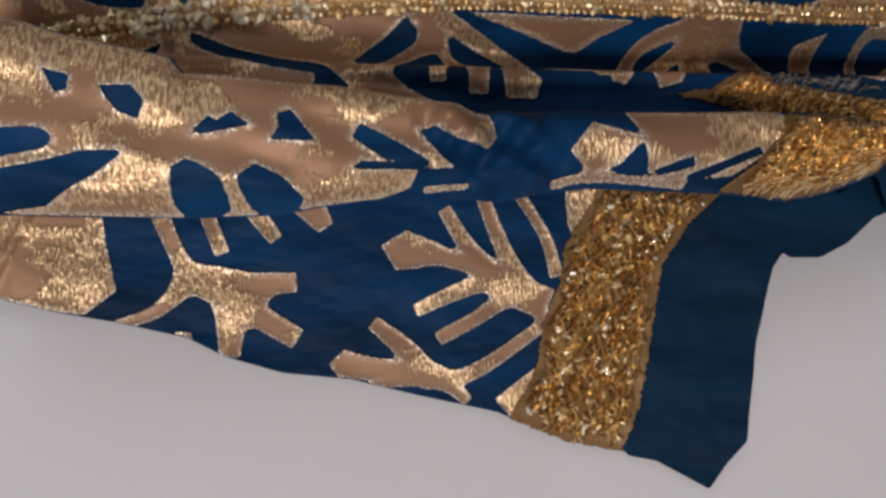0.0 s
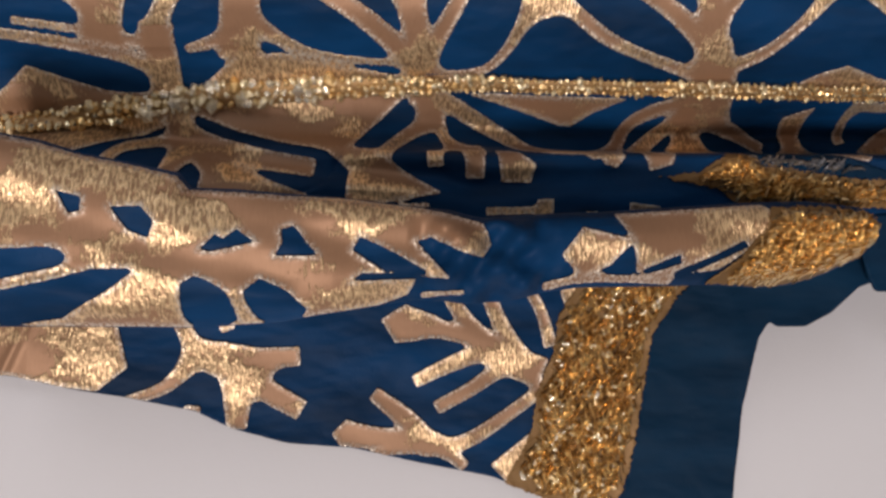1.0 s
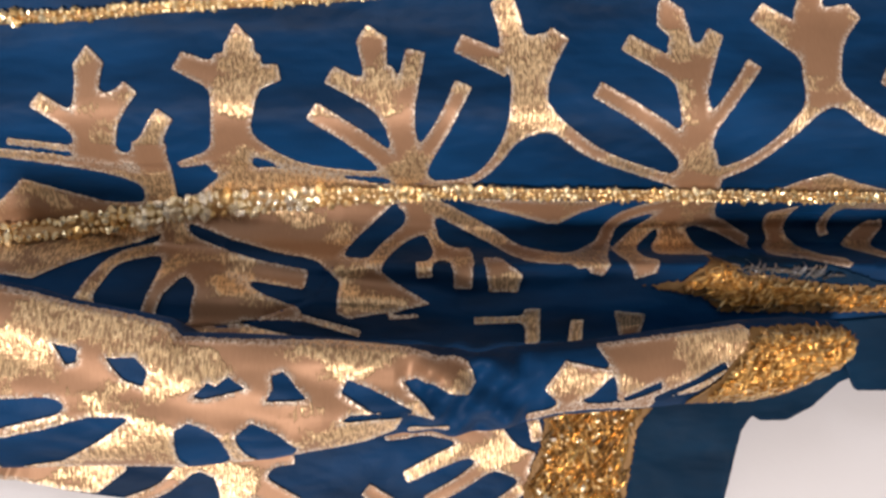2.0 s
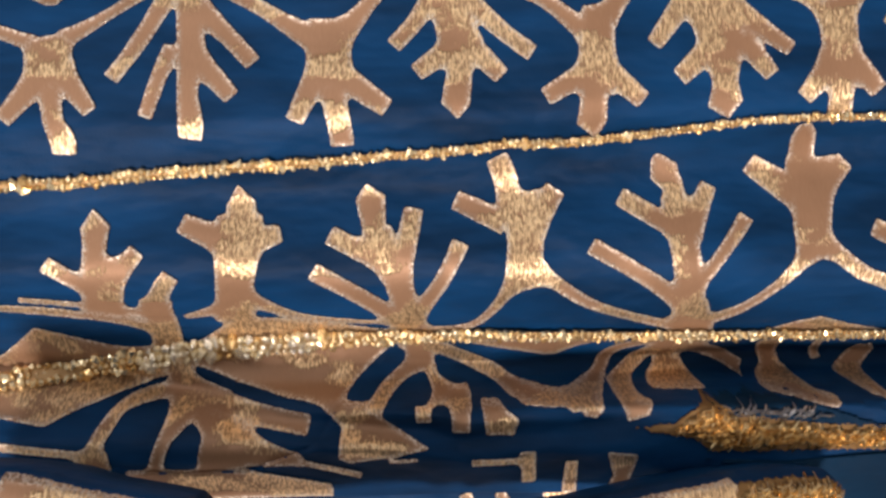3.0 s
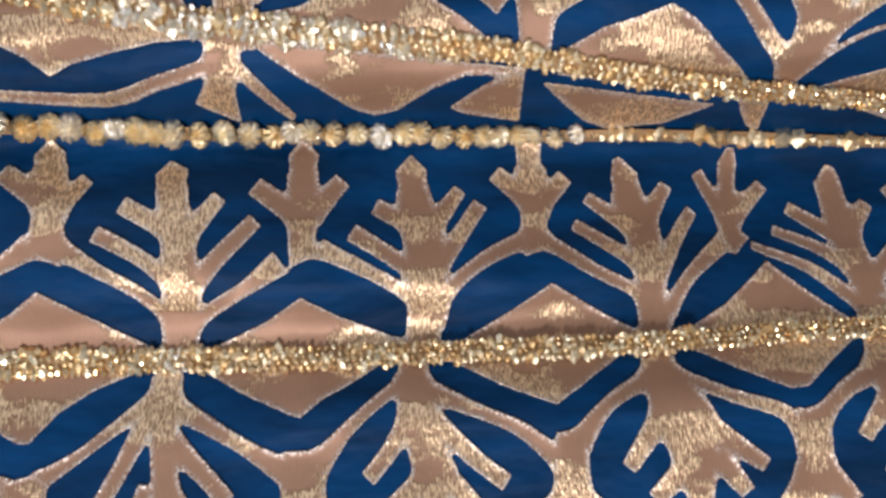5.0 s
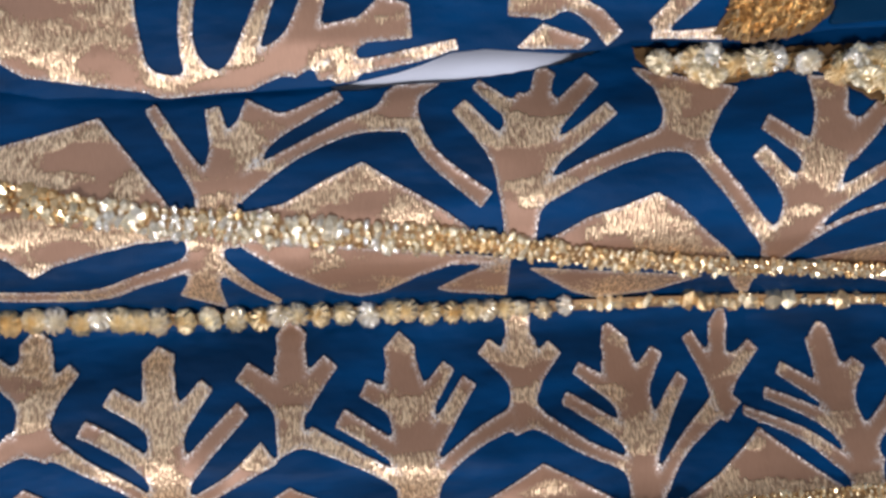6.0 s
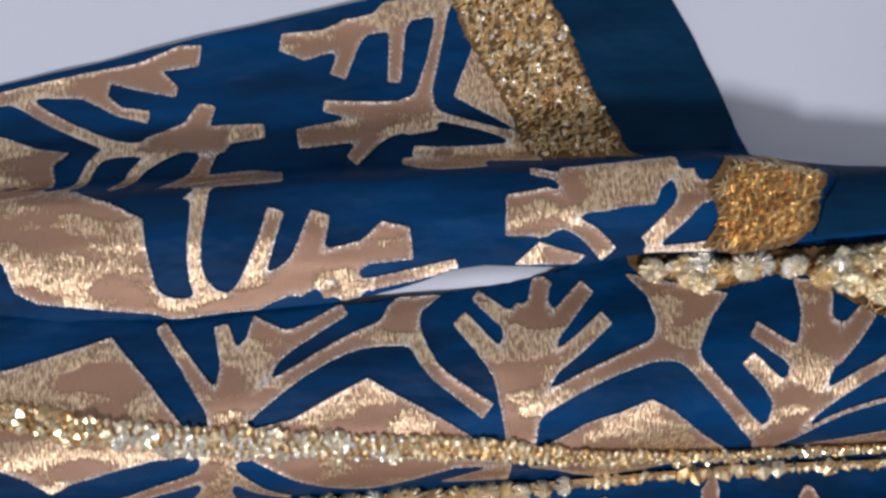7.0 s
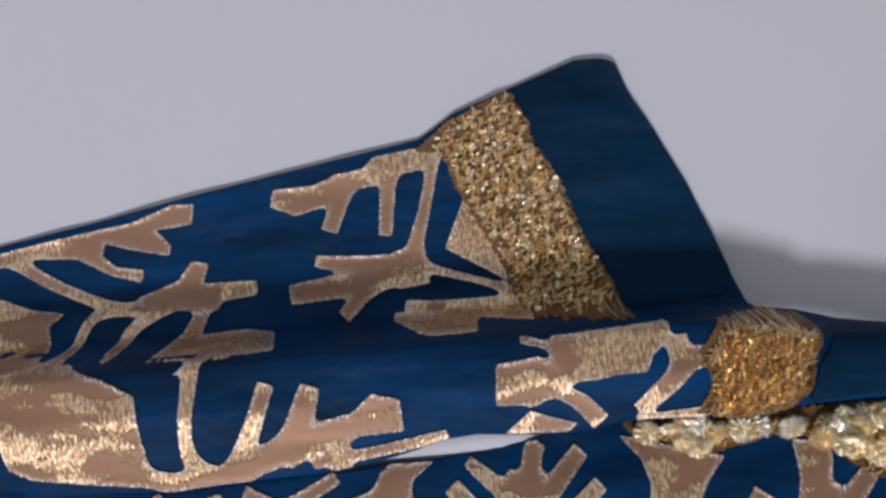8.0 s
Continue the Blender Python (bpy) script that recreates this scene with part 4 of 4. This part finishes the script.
# frond
ribbon("A", -12.6, -16.2, 5, -0.8, -26.1, 7.4, 9.3, -36.3, 6.7)
patch("A", -27.4, -30.6, -22.2, -25.5, -12.5, -29.9, -12.5, -34.8, -24.1, -35.1)
ribbon("A", -19.3, -31.4, 6.7, -0.8, -34, 8.4, 15, -36.1, 6.1, 29, -30.4, 5.1, 50.9, -14.8, 4.4)
ribbon("A", -12.5, -38.6, 2.3, -1.8, -34.8, 5)
ribbon("A", 8.7, -34.1, 5.1, 20.9, -44.1, 4)
patch("A", 30, -43.3, 47.3, -30.6, 47.3, -54.6, 35.1, -49.3)
patch("A", 55.6, 31.8, 70, 33.9, 67.8, 21.7, 59.7, 11.5, 56.6, 17.6)
# leaf that covers the fold
patch("B", -110.9, 67.4, -98.4, 64.7, -88.7, 61.7, -74.8, 59, -62.1, 55.9, -59.2, 52.3, -32.6, 50.7, -12.5, 49.9, 5.2, 47.3, 21.2, 43.5, 23.8, 37.5, 19.7, 31.6, 6.7, 39.2, 2.3, 38.3, 11.8, 28, 5.3, 28.3, 1.5, 29.3, -12.4, 29.7, -15.3, 27.4, 2.3, 27.8, 0.1, 23.3, -10.9, 19.3, -23.9, 17.3, -32.4, 16.6, -36.7, 14, -56.1, 13.8, -110, 13.6)
slot("B", -110.3, 31.9, 8.5, -93.8, 34.1, 5.7, -89.7, 33.4, 2.3)
slot("B", -110.2, 19.9, 9.9, -93.7, 22.8, 10.7, -81.3, 27.8, 7.1, -72.2, 30.7, 1.1)
hole("B", -92, 51.9, -85, 49.9, -85.4, 46.3, -88.4, 45.5)
hole("B", -78, 47.5, -69.6, 47.6, -66.4, 43.6, -68.1, 39, -73.7, 41.4)
hole("B", -54.9, 36, -50.8, 40.4, -48.7, 39, -45.3, 41.6, -40.3, 38.2, -46.6, 36.6, -51.5, 35.6)
hole("B", -34, 41.5, -30.5, 42.6, -24, 34.5, -35.4, 34.3, -33.3, 37.9)
slot("B", -57.9, 28.3, 4.3, -54.1, 21.6, 13.7, -50.6, 14.5, 10)
slot("B", -41.6, 26.8, 5.7, -36.7, 21.1, 11.5, -29.6, 16.2, 8.6)
slot("B", -13.9, 37.7, 4.4, -5.1, 32.8, 5.9, 5.3, 29.3, 1.5)
slot("B", 5.2, 37.6, 4.5, 15.8, 32, 6, 26.6, 28.4, 9.2)
# leaf by the stitched end
patch("B", 44.1, 34.4, 50.7, 42.4, 60.8, 39.9, 66, 38.5, 59.1, 31.1, 50.6, 27.5)
patch("B", 60.8, 46.2, 111.6, 49.8, 119.1, 44.1, 95.6, 29.5, 76.7, 27, 67.7, 29.8, 66, 38.5)
slot("B", 64.2, 31.3, 2.6, 56.5, 29.1, 2.3)
slot("B", 82.3, 33, 3, 69.4, 28.6, 2.3)
slot("B", 105.6, 37.6, 2.4, 80.3, 27.5, 2.7)
ribbon("B", 39.2, 24.9, 2.5, 52.3, 27.3, 2.3, 79.6, 26.1, 2)
ribbon("B", 3.8, 23, 1.6, 15.8, 23.9, 1.3)
# strip behind the standing fold
patch("M", -95.3, 48.9, -51.5, 47.8, -24.7, 40.2, -27.1, 35.6, -56.3, 42.1, -91.5, 42)


# ---- the folded cloth ----
sari = tagged(new("folded_sari"), "folded navy satin sari with gold tissue appliqué on white sheet", "sari")


def cloth_panel(name, label, outline, z_of, step, cloths, thick=0.0012, tuck=0.0, seed=1.0, material=SATIN, gilt=TISSUE):
    xs, ys = [p[0] for p in outline], [p[1] for p in outline]
    box = (max(min(xs), -195) - 3, min(ys) - 3, min(max(xs), 245) + 3, max(ys) + 3)
    body = Cut(*box, step)
    body.add(poly_field, outline)
    verts, faces, rims = lay(body, z_of, 0.0, thick, tuck)
    panel = link_mesh(name, verts.tolist(), faces, material, sari, label)
    gold = Cut(*box, 0.55)
    for cloth in cloths:
        for plus, shape, pts in SHAPES[cloth]:
            if plus:
                gold.add(shape, pts)
            else:
                gold.take(shape, pts)
    f = gold.f
    gold.f[1:-1, 1:-1] = (4 * f[1:-1, 1:-1] + f[:-2, 1:-1] + f[2:, 1:-1] + f[1:-1, :-2] + f[1:-1, 2:]) / 8
    fray(gold, 0.10, seed)
    px, py = np.meshgrid(gold.xs, gold.ys)
    gold.clip(poly_field(px, py, outline) + 0.3)
    lay_pieces("applique", gold, z_of, 0.0007, 0.0006, gilt, panel, "gold metallic tissue with glints coloured in, stitched at its rim")
    return panel


OUT_MAIN = [(-200, 34), (100, 34), (118, 44), (250, 46)] + OE[::-1]
OUT_MAIN = OUT_MAIN[:4] + [(250, 404)] + [p for p in OE[::-1] if p[0] < 245] + [(-200, 410)]
OUT_END = [p for p in OF if p[0] < 240] + [(250, 415), (250, 400)] + [p for p in OS[::-1] if p[0] < 240] + [(-200, 404), (-200, 462)]
OUT_FOLD = OB[:NB] + [(x, y + 1.5) for x, y in OB[NB:]]

panel_low = cloth_panel("hem_panel", "navy satin end panel with a plain dark border", OA, z_panel, 1.5, "A", seed=2.0, gilt=GLINTING)
fold = cloth_panel("standing_fold", "crumpled standing fold of navy satin", OUT_FOLD, z_fold, 0.8, "B", thick=0.030, tuck=0.008, seed=3.0, gilt=GLINTING)
body_cloth = cloth_panel("body_panel", "wide navy satin panel in soft waves", OUT_MAIN, z_main, 0.9, "M", seed=4.0)
end_cloth = cloth_panel("end_panel", "navy satin end panel folded over itself", OUT_END, z_end, 0.9, "FG", thick=0.002, seed=5.0, gilt=GLINTING)


# ---- braids of beads and sequins ----
def bead_mesh(name, material, seed, flat):
    """A small faceted bead."""
    rnd = random.Random(seed)
    bm = bmesh.new()
    bmesh.ops.create_icosphere(bm, subdivisions=1, radius=0.5)
    for v in bm.verts:
        v.co *= rnd.uniform(0.82, 1.12)
        v.co.z *= flat
    me = bpy.data.meshes.new(name)
    bm.to_mesh(me)
    bm.free()
    me.materials.append(material)
    return me


def rosette_mesh(name, material, seed):
    """A round bunch of crimped foil: a flattened ball with uneven flutes."""
    rnd = random.Random(seed)
    n, rings = 22, 5
    verts, faces = [(0, 0, 0.36)], []
    for j in range(1, rings + 1):
        a = j / rings * math.pi * 0.56
        for i in range(n):
            w = 2 * math.pi * (i + 0.3 * rnd.random()) / n
            rr = 0.5 * math.sin(a) * (1 + (0.06 if i % 2 else -0.05) * j / rings + rnd.uniform(-0.05, 0.05))
            verts.append((rr * math.cos(w), rr * math.sin(w) * 1.12, 0.36 * math.cos(a) + (0.05 if i % 2 else -0.04) + rnd.uniform(-0.03, 0.03)))
    faces += [(0, 1 + i, 1 + (i + 1) % n) for i in range(n)]
    for j in range(rings - 1):
        for i in range(n):
            a, b = 1 + j * n + i, 1 + j * n + (i + 1) % n
            faces.append((a, a + n, b + n, b))
    me = bpy.data.meshes.new(name)
    me.from_pydata(verts, [], faces)
    me.materials.append(material)
    return me


BEADS = [bead_mesh("bead", BEAD, k, 0.75) for k in range(4)]
PALE = [bead_mesh("bead", CRYSTAL, 20 + k, 0.7) for k in range(3)]
FLOWERS = [rosette_mesh("sequin", FOIL, k) for k in range(3)] + [rosette_mesh("sequin", CRYSTAL, 9 + k) for k in range(2)]


def crest(z_of, x, y, reach=0.002):
    """The highest cloth within that reach across."""
    return max(float(z_of(np.array([x]), np.array([y + d]))[0]) for d in (-reach, -reach / 2, 0.0, reach / 2, reach))


def braid(name, label, line, z_of, rows, pitch, size, width, pale=(0, 0), flowers=(0, 0), x_range=(-165, 215), seed=0):
    """A sewn-on braid: a flat tape with rows of beads. pale, flowers: stretches of x (mm) with pale or large sequins."""
    rnd = random.Random(seed)
    n = int((x_range[1] - x_range[0]) / 2)
    xs = np.linspace(x_range[0], x_range[1], n) / 1000
    ys = line_y(line, xs)
    verts, faces = [], []
    for k in range(n):
        for s, zz in ((-1, 0.0002), (-0.7, 0.0011), (0.7, 0.0011), (1, 0.0002)):
            yy = ys[k] + s * width(xs[k] * 1000) / 2500
            verts.append((xs[k], yy, crest(z_of, xs[k], yy) + zz))
        if k:
            faces += [(4 * k - 4 + a, 4 * k + a, 4 * k + a + 1, 4 * k - 3 + a) for a in range(3)]
    tape = link_mesh(name, verts, faces, TAPE, sari, label)
    spots = []
    for r in range(rows):
        x = x_range[0] + rnd.uniform(0, pitch)
        while x < x_range[1]:
            spots.append((x, r))
            big = flowers[0] < x < flowers[1]
            x += pitch * rnd.uniform(0.75, 1.25) * (size(x) / size(x_range[0])) ** 0.5 * (1.0 if rows > 1 else 1.15 if big else 0.6)
    near = sorted(spots, key=lambda s: abs(s[0] - 20))
    loose = []
    for k, (x, r) in enumerate(near):
        w = width(x)
        off = ((r + 0.5) / rows - 0.5) * w * 0.95 + rnd.uniform(-0.16, 0.16) * w / rows
        xx, yy = x / 1000, float(line_y(line, np.array([x / 1000]))[0]) + off / 1000
        zz = crest(z_of, xx, yy) + 0.0014
        s = size(x) / 1000 * rnd.choice((0.7, 0.9, 1.0, 1.15, 1.5))
        if flowers[0] < x < flowers[1]:
            s, zz = size(x) / 1000 * rnd.uniform(1.0, 1.15), crest(z_of, xx, yy, 0.0034) + 0.0012
            me = rnd.choice(FLOWERS)
        else:
            me = rnd.choice(PALE) if pale[0] < x < pale[1] and rnd.random() < 0.75 else rnd.choice(BEADS)
        m = Matrix.LocRotScale((xx, yy, zz), Euler((rnd.uniform(-0.5, 0.5), rnd.uniform(-0.5, 0.5), rnd.uniform(-0.6, 0.6))), (s * rnd.uniform(0.6, 1.0), s * rnd.uniform(0.9, 1.4), s) if me not in FLOWERS else (s, s, s))
        if k < 290:
            ob = new("bead", me)
            ob.parent = tape
            ob.matrix_basis = m
        else:
            loose.append((me, m))
    if loose:
        verts, faces = [], []
        for me, m in loose:
            k = len(verts)
            verts += [tuple(m @ v.co) for v in me.vertices]
            faces += [tuple(k + a for a in p.vertices) for p in me.polygons]
        tagged(link_mesh("beadwork", verts, faces, BEAD, tape, "small gold beads", smooth=False), kind="stuff")
    return tape


def steps(*v):
    return lambda x: float(np.interp(x, v[0::2], v[1::2]))


braid("crease_braid", "gold bead braid with pale sequins along a crease", L1, z_main, 3, 2.5, steps(-140, 3.2, -60, 4.2, 0, 2.9, 60, 2.4), steps(-140, 7, -70, 9.5, -30, 8, 10, 4.5, 200, 4.2), pale=(-95, -28), seed=1)
braid("cord_braid", "twisted cord of small gold beads", L2, z_main, 2, 2.0, steps(-140, 2.7, 0, 2.2, 200, 1.8), steps(-140, 4.6, 0, 3.2, 200, 2.4), seed=2)
braid("wide_braid", "wide gold bead braid across the appliqué", L3, z_main, 4, 2.7, steps(-140, 3.8, 0, 3.1, 200, 2.9), steps(-140, 10, -40, 8.5, 30, 7.5, 200, 7.0), pale=(-150, -60), seed=3)
braid("sequin_braid", "row of round crimped gold sequins", L4, z_main, 1, 6.6, steps(-140, 8.8, 20, 8.0, 60, 7.0, 90, 6.0, 200, 5.4), steps(-140, 5.5, 200, 5.0), flowers=(-200, 80), seed=4)
braid("far_braid", "wide gold bead braid with pale sequins", L5, z_main, 4, 2.8, steps(-140, 3.6, 0, 3.8, 80, 3.0, 200, 2.7), steps(-140, 9, -60, 10.5, 20, 10, 80, 7, 200, 5), pale=(-75, 20), seed=5)


# ---- stitched ends: short metal threads, laid criss-cross ----
def stitched(name, label, outline, z_of, parent, count, length, lean, material, seed, pale=0.0, thick=0.00035):
    rnd = random.Random(seed)
    body = Cut(min(p[0] for p in outline) - 2, min(p[1] for p in outline) - 2, max(p[0] for p in outline) + 2, max(p[1] for p in outline) + 2, 0.8)
    body.add(poly_field, outline)
    fray(body, 0.5, seed)
    v, f, r = lay(body, z_of, 0.0011, 0.001)
    ground = link_mesh(name, v.tolist(), f, PLAIN_BLUE if material is NET else BACKING, parent, label, r * 0)
    inside = [(x, y) for j, y in enumerate(body.ys) for i, x in enumerate(body.xs) if body.f[j, i] < -0.42 * length]
    verts, faces, sizes = [], [], []
    for k in range(count):
        x, y = rnd.choice(inside)
        a = lean + rnd.choice((-1, 1)) * rnd.uniform(0.2, 0.75)
        ln, hump, bend = length * rnd.uniform(0.5, 1.2), rnd.uniform(0.0012, 0.0030), rnd.uniform(-0.5, 0.5)
        start = len(verts)
        pts = []
        for s in (-0.5, -0.2, 0.2, 0.5):
            qx, qy = x + s * ln * math.cos(a + bend * s), y + s * ln * math.sin(a + bend * s)
            pts.append((qx / 1000, qy / 1000, (1 - (2 * s) ** 2) * hump))
        q = np.array(pts)
        q[:, 2] += z_of(q[:, 0], q[:, 1]) + 0.0011
        nx, ny = -math.sin(a), math.cos(a)
        w = thick * rnd.uniform(0.7, 1.5)
        for p in q:
            verts += [(p[0] + nx * w, p[1] + ny * w, p[2]), (p[0], p[1], p[2] + w * 1.3), (p[0] - nx * w, p[1] - ny * w, p[2])]
        for s in range(3):
            b = start + 3 * s
            faces += [(b, b + 3, b + 4, b + 1), (b + 1, b + 4, b + 5, b + 2)]
    tagged(link_mesh("thread", verts, faces, material, ground, "loose criss-cross metal threads", smooth=False), kind="stuff")
    for k in range(int(count * pale)):
        x, y = rnd.choice(inside)
        s = rnd.uniform(1.0, 2.6) / 1000
        zz = float(z_of(np.array([x / 1000]), np.array([y / 1000]))[0]) + 0.0026
        ob = new("sequin", rnd.choice(PALE + BEADS) if length != 5.0 else rnd.choice(FLOWERS))
        s = s if length != 5.0 else s * 3.2
        ob.parent = ground
        ob.matrix_basis = Matrix.LocRotScale((x / 1000, y / 1000, zz), Euler((rnd.uniform(-0.6, 0.6), rnd.uniform(-0.6, 0.6), rnd.uniform(0, 6))), (s * 1.5, s, s * 0.7))
    return ground


# plain dark border beyond the stitching of both ends
def border(name, outline, z_of, parent):
    body = Cut(min(p[0] for p in outline) - 2, min(p[1] for p in outline) - 2, max(p[0] for p in outline) + 2, max(p[1] for p in outline) + 2, 1.5)
    body.add(poly_field, outline)
    v, f, r = lay(body, z_of, 0.0006, 0.0016)
    return link_mesh(name, v.tolist(), f, PLAIN_BLUE, parent, "plain dark teal border")


border("border", [(77, -64)] + OA[13:26] + XA[1:6], z_panel, panel_low)
border("border", OF[9:16] + [(148, 431), (110, 431)] + XG[2:9][::-1], z_end, end_cloth)

border("border", XH, lambda x, y: z_end(x, y) + 0.0008, end_cloth)
border("border", XR, lambda x, y: z_main(x, y) + 0.0008, body_cloth)
stitched("stitched_band", "band of criss-cross gold metal threads", XA, z_panel, panel_low, 1300, 7.5, 1.35, THREAD, 11, pale=0.2)
stitched("stitched_band", "gold metal thread end of the standing fold", XB, z_fold, fold, 1000, 6.0, 0.7, THREAD, 12)
stitched("stitched_band", "gold metal thread tuft in a crease", XC, z_main, body_cloth, 700, 6.0, 0.6, THREAD, 13)
stitched("net_patch", "dark net with silver threads", XN, z_main, body_cloth, 45, 6.0, 0.3, NET, 14)
stitched("stitched_band", "gold threads and large pale sequins along the fold", XE, z_main, body_cloth, 260, 5.0, 0.9, THREAD, 15, pale=0.28)
stitched("stitched_band", "round gold metal thread end of the fold", XF, z_end, end_cloth, 1100, 7.0, 0.9, THREAD, 16)
stitched("stitched_band", "broad band of glittering gold threads", XG, z_end, end_cloth, 1200, 4.0, 1.0, FLAKE, 17, pale=0.29)


# ---- the white sheet and the room round it ----
def sheet():
    n = 320
    verts, faces = [], []
    axis = [math.copysign(abs(k / n * 2 - 1) ** 2.2, k / n * 2 - 1) * 1.6 for k in range(n + 1)]
    for gy in axis:
        for gx in axis:
            x, y = gx, gy + 0.23
            dip = math.exp(-((y - 0.19) / 0.165) ** 4) * math.exp(-(x / 0.5) ** 4)
            near = min(max((0.10 - y) / 0.08, 0), 1) * math.exp(-((y - 0.02) / 0.25) ** 4)
            rest = -0.006 - 0.0103 * min(max((y - 0.30) / 0.13, 0), 1)
            verts.append((x, y, rest - 0.046 * dip - 0.10 * near * min(max(x, -0.13), 0.05) + 0.0006 * math.sin(9 * x + 2) * math.sin(7 * y)
                          + 0.0380 * math.exp(-((y - 0.392) / 0.018) ** 2) * math.exp(-((x - 0.04) / 0.06) ** 4)
                          + 0.0270 * math.exp(-((x - 0.24) / 0.055) ** 2) * math.exp(-((y - 0.40) / 0.06) ** 2)))
    for j in range(n):
        for i in range(n):
            a = j * (n + 1) + i
            faces.append((a, a + 1, a + n + 2, a + n + 1))
    ob = link_mesh("ground", verts, faces, SHEET, None)
    return tagged(ob, "smooth white sheet under the cloth", "sheet", kind="structure")


sheet()


def slab(name, lo, hi, material):
    bm = bmesh.new()
    bmesh.ops.create_cube(bm, size=1.0)
    for v in bm.verts:
        v.co = Vector([lo[k] if v.co[k] < 0 else hi[k] for k in range(3)])
    me = bpy.data.meshes.new(name)
    bm.to_mesh(me)
    bm.free()
    me.materials.append(material)
    return tagged(new(name, me), kind="structure")


slab("wall_north", (-1.7, 2.6, -0.6), (1.7, 2.7, 2.2), WALL)
slab("wall_south", (-1.7, -2.2, -0.6), (1.7, -2.1, 2.2), WALL)
slab("wall_east", (1.7, -2.2, -0.6), (1.8, 2.7, 2.2), WALL)
slab("wall_west", (-1.8, -2.2, -0.6), (-1.7, 2.7, 2.2), WALL)
slab("ceiling", (-1.8, -2.2, 2.2), (1.8, 2.7, 2.3), WALL)
slab("floor", (-1.8, -2.2, -0.7), (1.8, 2.7, -0.6), WALL)
